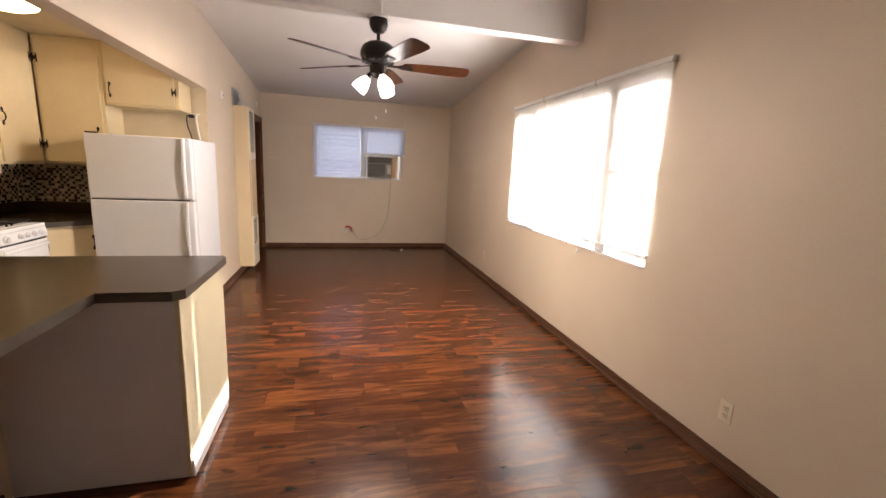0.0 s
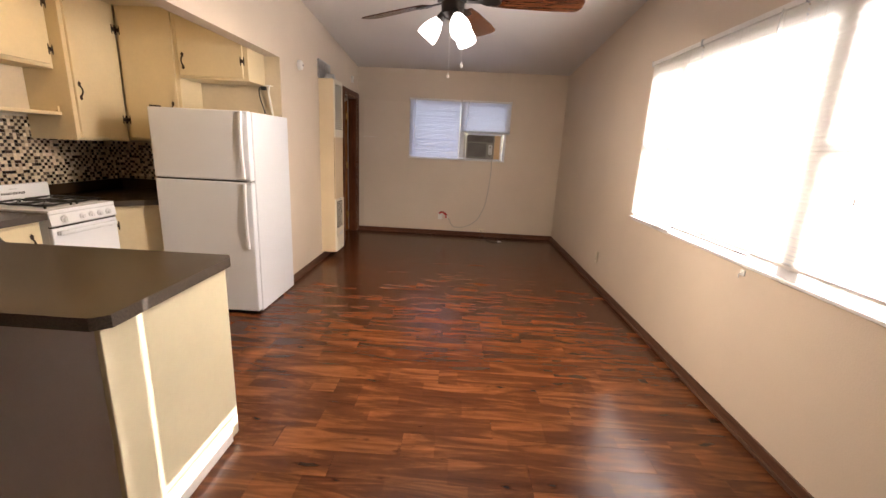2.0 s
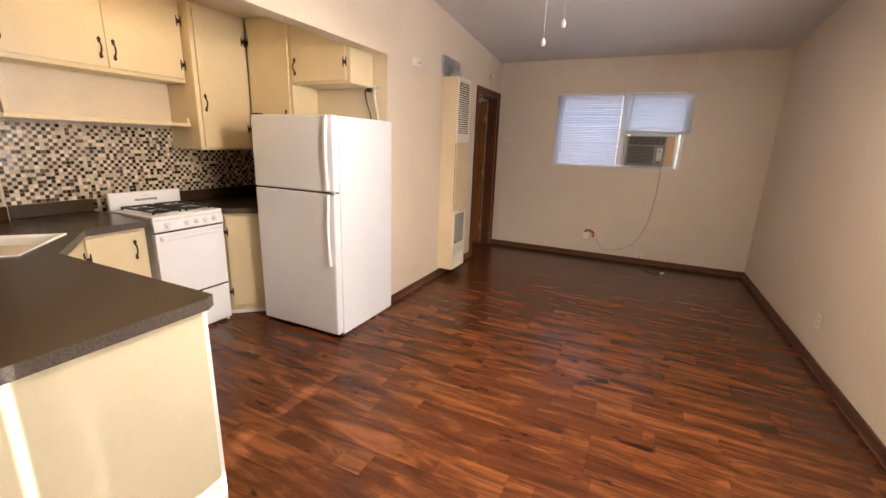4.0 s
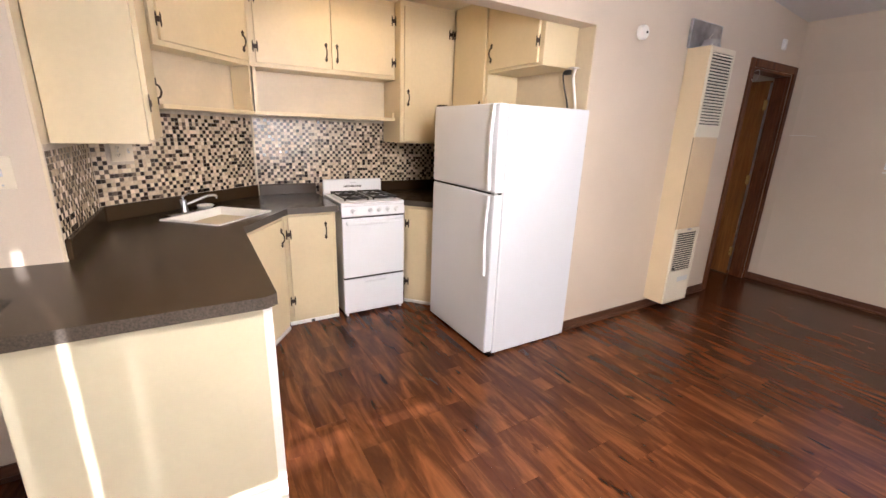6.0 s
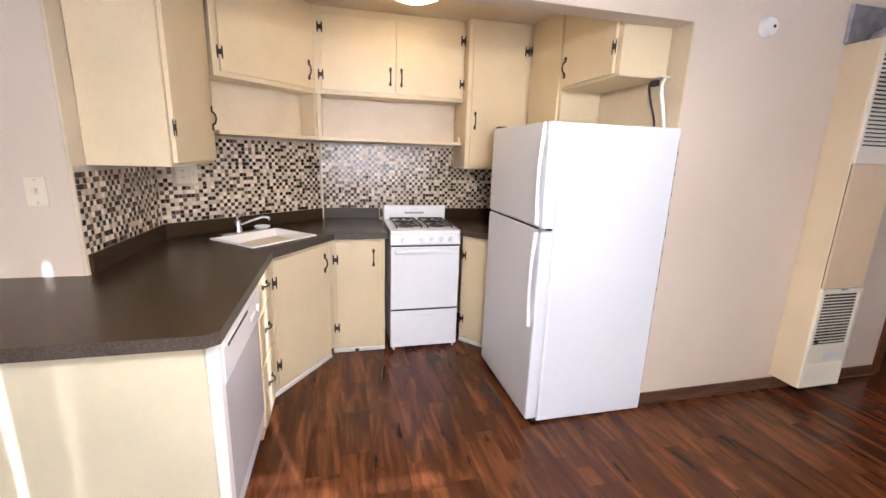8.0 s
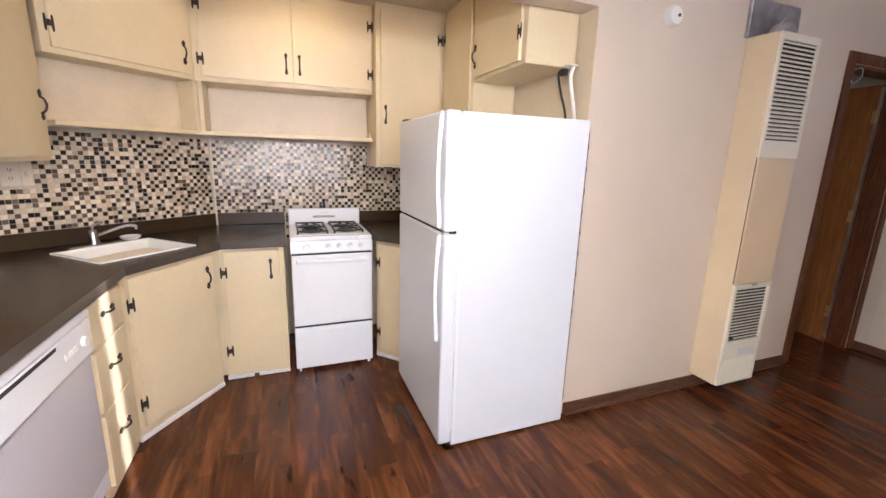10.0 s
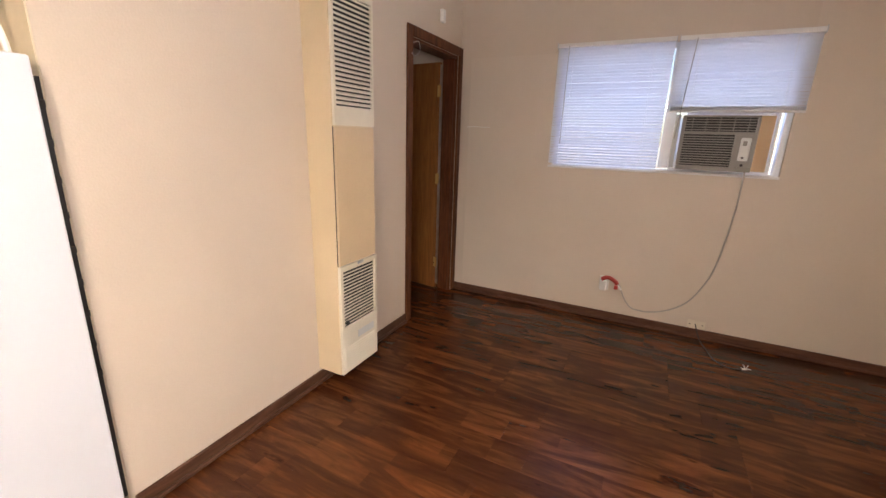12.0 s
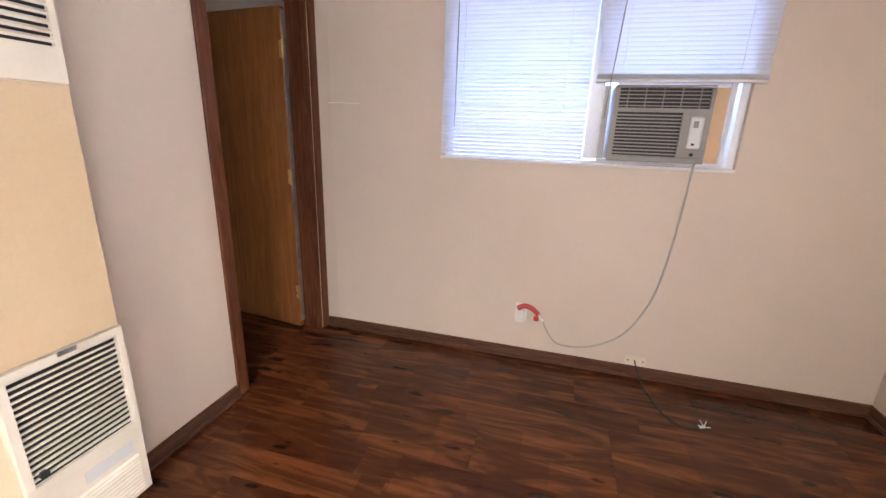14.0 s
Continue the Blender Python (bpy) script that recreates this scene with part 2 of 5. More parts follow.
RUBBER = mat("black_rubber", (0.018, 0.017, 0.017), 0.6)
PORCELAIN = mat("white_porcelain", (0.88, 0.87, 0.84), 0.15, var=0.03)
PLASTIC = mat("white_plastic", (0.78, 0.76, 0.71), 0.38, var=0.03)
IVORY = mat("ivory_plastic", (0.70, 0.62, 0.48), 0.4, var=0.03)
HEAT_SIDE = mat("heater_cream", (0.70, 0.57, 0.37), 0.42, var=0.05, scale=3, bump=0.08)
HEAT_FRONT = mat("heater_tan", (0.64, 0.49, 0.30), 0.40, var=0.06, scale=2.5, bump=0.06)
HEAT_PALE = mat("heater_offwhite", (0.74, 0.68, 0.55), 0.40, var=0.05, scale=4)
AC_GREY = mat("ac_grey_plastic", (0.23, 0.215, 0.19), 0.45, var=0.05)
AC_LITE = mat("ac_pale_plastic", (0.62, 0.62, 0.60), 0.4, var=0.03)

ALU = mat("white_aluminium_frame", (0.72, 0.73, 0.75), 0.35, 0.1, var=0.04)
GREYCORD = mat("grey_cord", (0.42, 0.39, 0.34), 0.5)
RED = mat("red_tag", (0.46, 0.040, 0.030), 0.45)
SLAT_E = blind_slat("vinyl_slat", (0.86, 0.84, 0.80), 0.42)
SLAT_N = blind_slat("vinyl_slat_cool", (0.80, 0.81, 0.84), 0.36)
FILLER = blind_slat("tan_filler_board", (0.80, 0.58, 0.33), 0.45)
GLASS = pane_glass("window_glass")
SHADE = mat("frosted_lit_shade", (0.95, 0.93, 0.90), 0.5, emit=1.0, ecol=(1.0, 0.93, 0.85))
LENS = mat("lit_lamp_lens", (0.95, 0.90, 0.80), 0.5, emit=2.6, ecol=(1.0, 0.66, 0.30))
CLEAR = mat("clear_plastic", (0.75, 0.75, 0.73), 0.15)
GROUND = mat("dry_ground", (0.28, 0.24, 0.19), 0.9, var=0.3, scale=0.6, bump=0.3, bscale=9)


# ---- mesh helpers ----
def box(bm, lo, hi, bevel=0.0, seg=1):
    lo, hi = Vector(lo), Vector(hi)
    m = Matrix.Translation((lo + hi) / 2) @ Matrix.Diagonal((*(hi - lo), 1))
    made = bmesh.ops.create_cube(bm, size=1, matrix=m)["verts"]
    if bevel:
        edges = list({e for v in made for e in v.link_edges})
        bmesh.ops.bevel(bm, geom=edges, offset=bevel, segments=seg, affect="EDGES", profile=0.5)
    return bm


def boxes(*items):
    bm = bmesh.new()
    for it in items:
        box(bm, *it)
    return bm


def rod(bm, a, b, r, r2=None, seg=16):
    a, b = Vector(a), Vector(b)
    m = Matrix.Translation((a + b) / 2) @ (b - a).to_track_quat("Z", "Y").to_matrix().to_4x4()
    bmesh.ops.create_cone(bm, cap_ends=True, segments=seg, radius1=r, radius2=r if r2 is None else r2, depth=(b - a).length, matrix=m)
    return bm


def lathe(bm, profile, at=(0, 0, 0), seg=24, way=(0, 0, 1)):
    """A turned shape: (radius, height) pairs about an axis."""
    turn = Matrix.Translation(at) @ Vector(way).to_track_quat("Z", "Y").to_matrix().to_4x4()
    rings = []
    for r, h in profile:
        rings.append([bm.verts.new(turn @ Vector((r * math.cos(2 * math.pi * k / seg), r * math.sin(2 * math.pi * k / seg), h))) for k in range(seg)])
    for a, b in zip(rings, rings[1:]):
        for k in range(seg):
            bm.faces.new((a[k], a[(k + 1) % seg], b[(k + 1) % seg], b[k]))
    bm.faces.new(rings[0][::-1])
    bm.faces.new(rings[-1])
    return bm


def tube(bm, pts, r, seg=8, smooth=6):
    """A round cord through points, rounded by a Catmull-Rom curve."""
    pts = [Vector(p) for p in pts]
    path = []
    ext = [2 * pts[0] - pts[1], *pts, 2 * pts[-1] - pts[-2]]
    for k in range(len(pts) - 1):
        p0, p1, p2, p3 = ext[k:k + 4]
        for s in range(smooth):
            t = s / smooth
            path.append(0.5 * (2 * p1 + (p2 - p0) * t + (2 * p0 - 5 * p1 + 4 * p2 - p3) * t * t + (3 * p1 - p0 - 3 * p2 + p3) * t ** 3))
    path.append(pts[-1])
    rings, side = [], None
    for k, p in enumerate(path):
        d = (path[min(k + 1, len(path) - 1)] - path[max(k - 1, 0)]).normalized()
        side = d.orthogonal().normalized() if side is None else (side - d * side.dot(d)).normalized()
        up = d.cross(side)
        rings.append([bm.verts.new(p + r * (math.cos(2 * math.pi * j / seg) * side + math.sin(2 * math.pi * j / seg) * up)) for j in range(seg)])
    for a, b in zip(rings, rings[1:]):
        for j in range(seg):
            bm.faces.new((a[j], a[(j + 1) % seg], b[(j + 1) % seg], b[j]))
    bm.faces.new(rings[0][::-1])
    bm.faces.new(rings[-1])
    return bm


def prism(bm, outline, z0, z1, hole=None):
    """A plate with straight sides from an outline, with an optional hole."""
    edges = []
    for loop in ([outline, hole] if hole else [outline]):
        vs = [bm.verts.new((x, y, z0)) for x, y in loop]
        edges += [bm.edges.new((vs[k], vs[(k + 1) % len(vs)])) for k in range(len(vs))]
    faces = [g for g in bmesh.ops.triangle_fill(bm, use_beauty=True, edges=edges)["geom"] if isinstance(g, bmesh.types.BMFace)]
    up = bmesh.ops.extrude_face_region(bm, geom=faces)
    bmesh.ops.translate(bm, vec=(0, 0, z1 - z0), verts=[g for g in up["geom"] if isinstance(g, bmesh.types.BMVert)])
    bmesh.ops.recalc_face_normals(bm, faces=bm.faces)
    return bm


def mesh_of(name, bm, material, smooth=False):
    me = bpy.data.meshes.new(name)
    bmesh.ops.recalc_face_normals(bm, faces=bm.faces)
    bm.to_mesh(me)
    bm.free()
    me.materials.append(material)
    if smooth:
        for f in me.polygons:
            f.use_smooth = True
        me.set_sharp_from_angle(angle=radians(38))
    return me


def part(name, bm, material, parent, label="", smooth=False):
    ob = new(name, mesh_of(name, bm, material, smooth))
    ob.parent = parent
    return tagged(ob, label)


def thing(name, label, category, m=None, group=""):
    ob = new(name)
    ob.empty_display_size = 0.1
    if m is not None:
        ob.matrix_world = m
    return tagged(ob, label, category, group)


def solid(name, bm, material, label, category, kind="", smooth=False, m=None):
    ob = new(name, mesh_of(name, bm, material, smooth))
    if m is not None:
        ob.matrix_world = m
    return tagged(ob, label, category, "", kind)


# ---- plan, in metres ----
LW, RW, FW, NW = -1.222, 1.97, 7.515, -1.7      # left, right, far and near walls
SW = -1.285                                     # wall with the light switch
KB, KY0, KY1 = -2.80, 1.958, 4.69                # kitchen: back wall, side walls
HEAD, KCEIL = 2.10, 2.38                        # kitchen opening's head, kitchen ceiling
C1, C2 = (-2.06, KY0), (KB, 2.83)               # ends of the diagonal wall
T = 0.12


def ceil_z(y):
    return 2.525 + 0.085 * (FW - y)


def structure(name, bm, material, label, category):
    return solid(name, bm, material, label, category, "structure")


# floor base below the planks
structure("floor", boxes(((-3.4, NW - T, -0.08), (RW + T, FW + T, -0.012))), FLOOR_GAP, "dark reddish-brown wood laminate plank floor", "floor")

# right wall with the wide window opening
RY0, RY1, RZ0, RZ1 = 2.265, 4.53, 0.872, 2.13
structure("wall_right", boxes(((RW, NW - T, -0.08), (RW + T, RY0, 3.5)), ((RW, RY1, -0.08), (RW + T, FW + T, 3.5)),
          ((RW, RY0, -0.08), (RW + T, RY1, RZ0)), ((RW, RY0, RZ1), (RW + T, RY1, 3.5))), WALL, "beige painted plaster wall with a wide window", "wall")
# far wall with the small window opening
FX0, FX1, FZ0, FZ1 = -0.385, 1.105, 1.215, 2.085
structure("wall_far", boxes(((-3.4, FW, -0.08), (FX0, FW + T, 3.0)), ((FX1, FW, -0.08), (RW, FW + T, 3.0)),
          ((FX0, FW, -0.08), (FX1, FW + T, FZ0)), ((FX0, FW, FZ1), (FX1, FW + T, 3.0))), WALL, "beige painted wall with a small high window", "wall")
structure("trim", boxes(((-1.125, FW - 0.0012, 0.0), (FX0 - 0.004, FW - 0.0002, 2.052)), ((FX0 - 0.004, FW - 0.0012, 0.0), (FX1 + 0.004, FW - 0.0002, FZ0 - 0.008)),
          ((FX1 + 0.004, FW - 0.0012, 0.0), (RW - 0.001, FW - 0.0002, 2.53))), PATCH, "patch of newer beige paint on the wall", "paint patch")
# left wall: the pier, the door opening and the head over the kitchen
DY0, DY1, DZ = 6.70, 7.452, 2.062
structure("wall_left", boxes(((LW - T, KY1, -0.08), (LW, DY0, 3.2)), ((LW - T, DY1, -0.08), (LW, FW, 3.2)),
          ((LW - T, DY0, DZ), (LW, DY1, 3.2)), ((LW - T, KY0 - 0.14, HEAD), (LW, KY1, 3.5))), WALL, "beige painted wall with the kitchen opening and a doorway", "wall")
structure("wall_switch", boxes(((SW - T, NW - T, -0.08), (SW, KY0 - 0.01, 3.6))), WALL, "pale painted wall beside the kitchen", "wall")
# added wall out of view: keeps direct sun off the far window's blinds
structure("wall_sun_block", boxes(((RW, FW + T + 0.002, -0.35), (RW + T, FW + 4.2, 3.30))), WALL, "unseen plain wall added outside to block sun from the far window", "wall")
structure("wall_near", boxes(((SW, NW - T, -0.08), (RW, NW, 3.6))), WALL, "beige painted wall", "wall")
# kitchen walls
structure("wall_kitchen_side", boxes(((C1[0] - 0.3, KY0 - T, -0.08), (SW - 0.004, KY0, 2.5))), CREAM_IN, "cream painted kitchen wall", "wall")
structure("wall_kitchen_back", boxes(((KB - T, KY0 - T, -0.08), (KB, KY1 + T, 2.5))), CREAM_IN, "cream painted kitchen wall", "wall")
structure("wall_kitchen_end", boxes(((KB, KY1, -0.08), (LW - T - 0.002, KY1 + T, 2.5))), CREAM_IN, "cream painted kitchen wall beside the refrigerator", "wall")
dv = Vector((C2[0] - C1[0], C2[1] - C1[1]))
DLEN, DANG = dv.length, math.degrees(math.atan2(dv.y, dv.x))
structure("wall_kitchen_diagonal", boxes(((0, 0, -0.08), (DLEN, 0.06, 2.5))), CREAM_IN, "cream painted diagonal kitchen wall", "wall").matrix_world = pose(C1[0], C1[1], 0, 0, 0, DANG)
structure("trim", boxes(((LW - T, KY1 - 0.005, 0.0), (LW - 0.002, KY1 - 0.0005, HEAD))), CREAM_IN, "cream painted lining of the kitchen opening", "trim")
# ceilings
bm = bmesh.new()
ys = (NW - T, FW + T)
quad = [bm.verts.new((x, y, ceil_z(y) + dz)) for dz in (0, 0.1) for y in ys for x in (SW - T, RW + T)]
for f in ((0, 1, 3, 2), (4, 6, 7, 5), (0, 4, 5, 1), (2, 3, 7, 6), (0, 2, 6, 4), (1, 5, 7, 3)):
    bm.faces.new([quad[k] for k in f])
structure("ceiling", bm, CEIL, "sloping off-white painted ceiling", "ceiling")
structure("ceiling_kitchen", boxes(((KB - T, KY0 - T, KCEIL), (LW - T, KY1 + T, KCEIL + 0.08))), CREAM_IN, "low cream painted kitchen ceiling", "ceiling")
structure("beam", boxes(((LW, 3.30, 2.515), (RW, 3.42, 2.93), 0.004)), CEIL, "painted beam across the sloping ceiling", "beam")
# added roof slab, never in view; its overhang cuts sun on the windows
bm = bmesh.new()
quad = [bm.verts.new((x, y, ceil_z(y) + dz)) for dz in (0.11, 0.25) for y in (NW - 0.5, FW + 0.6) for x in (-3.7, RW + 0.4)]
for f in ((0, 1, 3, 2), (4, 6, 7, 5), (0, 4, 5, 1), (2, 3, 7, 6), (0, 2, 6, 4), (1, 5, 7, 3)):
    bm.faces.new([quad[k] for k in f])
structure("roof", bm, CEIL, "unseen low-pitched roof added so that its eaves shade the windows", "roof")
# room behind the doorway
structure("wall_hall", boxes(((-3.4, 5.2, -0.08), (-3.28, FW, 2.6)), ((-3.28, 5.08, -0.08), (LW - T, 5.2, 2.6))), WALL, "pale wall of the room behind the doorway", "wall")
structure("ceiling_hall", boxes(((-3.4, 5.08, 2.42), (LW - T, FW, 2.5))), CEIL, "pale ceiling of the room behind the doorway", "ceiling")
# ground outside
structure("ground", boxes(((-400, -400, -0.5), (400, 400, -0.35))), GROUND, "dry pale ground outside the windows", "ground")


def baseboard(a, b, normal, h=0.068, t=0.014):
    """A brown baseboard from a to b along a wall, with a small rounded shoe."""
    a, b, nv = Vector((*a, 0)), Vector((*b, 0)), Vector((*normal, 0))
    ang = math.degrees(math.atan2((b - a).y, (b - a).x))
    side = 1 if Vector((-(b - a).y, (b - a).x, 0)).dot(nv) > 0 else -1
    bm = boxes(((0, min(0, side * t), 0), ((b - a).length, max(0, side * t), h), 0.003))
    box(bm, (0, min(side * t, side * (t + 0.017)), 0), ((b - a).length, max(side * t, side * (t + 0.017)), 0.020), 0.007, 2)
    structure("baseboard", bm, BROWN, "dark brown stained wood baseboard", "baseboard").matrix_world = Matrix.Translation(a) @ pose(0, 0, 0, 0, 0, ang)


baseboard((RW, NW), (RW, FW), (-1, 0))
baseboard((LW + 0.02, FW), (RW - 0.002, FW), (0, -1))
baseboard((LW, KY1 + 0.012), (LW, 6.628), (1, 0))
baseboard((SW, NW), (SW, 1.86), (1, 0))

# ---- doorway ----
casing = tagged(new("door_1"), "dark brown wood door casing with an inward open door", "door", kind="structure")
cw = 0.068
part("casing", boxes(((LW, DY0 - cw, 0), (LW + 0.018, DY0, DZ + cw), 0.004)), BROWN_UP, casing)
part("casing", boxes(((LW, DY1, 0), (LW + 0.018, FW - 0.001, DZ + cw), 0.004)), BROWN_UP, casing)
part("casing", boxes(((LW, DY0 + 0.001, DZ), (LW + 0.018, DY1 - 0.001, DZ + cw), 0.004)), BROWN_UP, casing)
part("jamb", boxes(((LW - T - 0.01, DY0, 0), (LW - 0.001, DY0 + 0.018, DZ))), BROWN_UP, casing)
part("jamb", boxes(((LW - T - 0.01, DY1 - 0.018, 0), (LW - 0.001, DY1, DZ)), ((LW - 0.06, DY1 - 0.03, 0), (LW - 0.02, DY1 - 0.018, DZ))), BROWN_UP, casing)
part("jamb", boxes(((LW - T - 0.01, DY0 + 0.019, DZ - 0.018), (LW - 0.001, DY1 - 0.019, DZ))), BROWN_UP, casing)
leaf = thing("door", "flush orange-brown wood veneer door standing open", "door", pose(LW - T - 0.012, DY1 - 0.018, 0, 0, 0, 174))
part("leaf", boxes(((0.004, 0, 0.012), (0.735, 0.035, 2.018), 0.002)), DOOR_WOOD, leaf)
part("edge_strip", boxes(((0.0, -0.004, 0.05), (0.0035, 0.03, 2.0))), STEEL, leaf, "grey metal strip along the hinge edge")
for hz in (0.27, 1.05, 1.79):
    bm = boxes(((-0.012, 0.036, hz - 0.045), (0.022, 0.040, hz + 0.045)))
    rod(bm, (-0.004, 0.044, hz - 0.05), (-0.004, 0.044, hz + 0.05), 0.006, seg=10)
    part("hinge", bm, BRASS, leaf, "brass butt hinge")
solid("wire_loop", tube(bmesh.new(), [(LW + 0.022, DY0 - 0.01, 2.02), (LW + 0.04, DY0 + 0.03, 2.03), (LW + 0.03, DY0 + 0.06, 1.98), (LW + 0.022, DY0 + 0.01, 1.94), (LW + 0.022, DY0 - 0.03, 1.955)], 0.0022), PLASTIC, "loose white wire looped over the door casing", "wire")

# ---- windows ----
def window(name, label, w, h, m, bars, head=0.035):
    """A framed window in its own plane: x across, z up, y outwards."""
    win = tagged(new(name), label, "window", kind="structure")
    win.matrix_world = m
    f, near, foot = 0.035, (0.03 if head < 0.05 else 0.002), (0.019 if head < 0.05 else 0.014)
    part("window_frame", boxes(((0, 0.03, 0), (w, 0.10, foot)), ((0, near, h - head), (w, 0.10, h)), ((0, 0.03, foot), (f, 0.10, h - head)), ((w - f, 0.03, foot), (w, 0.10, h - head))), ALU, win)
    for b in bars:
        part("mullion", boxes((b[:3], b[3:], 0.003)), ALU, win)
    pane = part("pane", boxes(((f, 0.066, foot), (w - f, 0.070, h - head))), GLASS, win)
    pane.visible_shadow = False
    part("window_sill", boxes(((0.0, -0.012, -0.006), (w, 0.03, 0.012), 0.003)), WHITE_TRIM, win)
    return win


RWW, RWH = RY1 - RY0, RZ1 - RZ0
# local x runs from the far end to the near end of the right wall
window("window_1", "wide window with white frames behind blinds", RWW, RWH, pose(RW, RY1, RZ0, 0, 0, -90),
       [(0.43, 0.002, 0.014, 0.51, 0.10, RWH - 0.10), (1.69, 0.002, 0.014, 1.82, 0.10, RWH - 0.10),
        (0.035, 0.004, 0.575, 0.43, 0.09, 0.640), (1.82, 0.004, 0.575, RWW - 0.035, 0.09, 0.640)], 0.10)
window("window_2", "sliding window with a white frame and an air conditioner", FX1 - FX0, FZ1 - FZ0, pose(FX0, FW, FZ0),
       [(0.765, 0.02, 0.035, 0.835, 0.10, FZ1 - FZ0 - 0.035), (1.408, 0.004, 0.035, 1.428, 0.08, 0.43), (0.90, 0.025, 0.395, 1.407, 0.085, 0.425)])


def blind(name, label, w, h, m, slat_mat, wand=None, stack=0, cords=2, holes=(), tilt=55):
    """A mini blind: x across, z down from the head rail, room side at -y. Slats are tilted almost shut."""
    bl = thing(name, label, "blind", m, "mini blinds")
    part("head_rail", boxes(((0, -0.034, -0.03), (w, -0.004, 0.0), 0.002)), WHITE_TRIM, bl)
    pitch, n = 0.0205, int((h - 0.05) / 0.0205)
    bm = bmesh.new()
    rows, xs = [], [0.003]
    for hx in holes:
        xs += [hx - 0.0010, hx + 0.0010]
    xs.append(w - 0.003)
    for k in range(7):
        u = (k - 3) / 3
        a = radians(tilt)
        y = -u * 0.0125 * math.cos(a) + 0.0016 * (1 - u * u) * math.sin(a)
        z = u * 0.0125 * math.sin(a) + 0.0016 * (1 - u * u) * math.cos(a)
        rows.append([bm.verts.new((x, y - 0.018, z)) for x in xs])
    for j, (a, b) in enumerate(zip(rows, rows[1:])):
        for k in range(len(xs) - 1):
            if k % 2 == 0:
                bm.faces.new((a[k], a[k + 1], b[k + 1], b[k]))
    me = mesh_of("slat", bm, slat_mat, True)
    for k in range(n):
        s = new("slat", me)
        s.parent = bl
        s.location = (0, 0, -0.042 - k * pitch)
        s.rotation_euler = (radians(random.uniform(-2.5, 2.5)), radians(random.uniform(-0.08, 0.08)), 0)
    part("bottom_rail", boxes(((0.002, -0.031, -h), (w - 0.002, -0.007, -h + 0.016), 0.003)), WHITE_TRIM, bl)
    for k in range(stack):
        part("stacked_slat", boxes(((0.003, -0.031, -h + 0.017 + k * 0.0024), (w - 0.003, -0.007, -h + 0.0185 + k * 0.0024))), slat_mat, bl)
    for k in range(cords):
        x = 0.122 if k == 0 else w - 0.122
        part("ladder_cord", boxes(((x - 0.0009, -0.0325, -h + 0.01), (x + 0.0009, -0.031, -0.03))), PLASTIC, bl)
    if wand:
        bm = rod(bmesh.new(), (wand[0], -0.040, -0.02), (wand[0] + wand[2], -0.046, -wand[1]), 0.0035, seg=8)
        part("wand", bm, CLEAR if slat_mat is SLAT_E else GREYCORD, bl, "thin tilt wand")
    for x in (-0.004, w):
        part("bracket", boxes(((x, -0.038, -0.034), (x + 0.004, -0.001, 0.006))), STEEL, bl)
    return bl


# right window: three blinds side by side, thin gaps between them
for y1, y0, drop, wand, holes in ((4.553, 3.852, 1.278, None, ()), (3.839, 3.0075, 1.237, (0.70, 0.55, -0.05), (0.69,)), (3.0045, 2.238, 1.222, None, (0.13,))):
    blind("window_blind", "closed white vinyl mini blind glowing with daylight", y1 - y0, drop, pose(RW, y1, 2.165, 0, 0, -90), SLAT_E, wand, holes=holes)
blind("window_blind", "closed white mini blind with bluish daylight", 0.785, 0.905, pose(-0.41, FW, 2.112), SLAT_N, (0.085, 0.72, 0.0), tilt=46)
blind("window_blind", "half-raised white mini blind above the air conditioner", 0.755, 0.485, pose(0.398, FW, 2.112), SLAT_N, (0.10, 0.66, -0.04), stack=9, tilt=46)
for y in (3.43, 2.50):
    bm = tube(bmesh.new(), [(RW - 0.04, y, 2.13), (RW - 0.041, y + 0.005, 1.70), (RW - 0.041, y, 1.30)], 0.0012, seg=6)
    lathe(bm, [(0.002, 0), (0.006, -0.02), (0.004, -0.03)], (RW - 0.041, y, 1.30), 10)
    solid("blind_cord", bm, PLASTIC, "thin white pull cord with a tassel hanging beside the blind", "cord")
bm = boxes(((RW - 0.008, 3.03, 0.815), (RW, 3.065, 0.85), 0.003))
tube(bm, [(RW - 0.008, 3.047, 0.832), (RW - 0.022, 3.047, 0.825), (RW - 0.022, 3.047, 0.805)], 0.003)
solid("cord_cleat", bm, CLEAR, "small clear plastic hook under the window", "hook")

# ---- beam's conduit and ceiling fan ----
FANX, FANY, FAN_TURN = 0.318, 3.36, -2.5
bm = rod(bmesh.new(), (FANX + 0.01, 3.288, 2.50), (FANX + 0.01, 3.288, 2.87), 0.011)
box(bm, (FANX - 0.05, 3.276, 2.505), (FANX + 0.07, 3.299, 2.525), 0.004)
solid("conduit", bm, CEIL, "white painted conduit up the beam to the fan", "pipe", smooth=True)
fan = thing("ceiling_fan", "dark bronze ceiling fan with five wooden blades and two lit shades", "ceiling fan", pose(FANX, FANY, 2.515))
part("mounting_plate", lathe(bmesh.new(), [(0.085, -0.012), (0.085, 0.0)], seg=32), CEIL, fan)
part("canopy", lathe(bmesh.new(), [(0.016, -0.112), (0.038, -0.104), (0.058, -0.082), (0.068, -0.050), (0.064, -0.012)], seg=32), FAN_BROWN, fan, smooth=True)
part("downrod", rod(bmesh.new(), (0, 0, -0.21), (0, 0, -0.10), 0.0135), FAN_BROWN, fan, smooth=True)
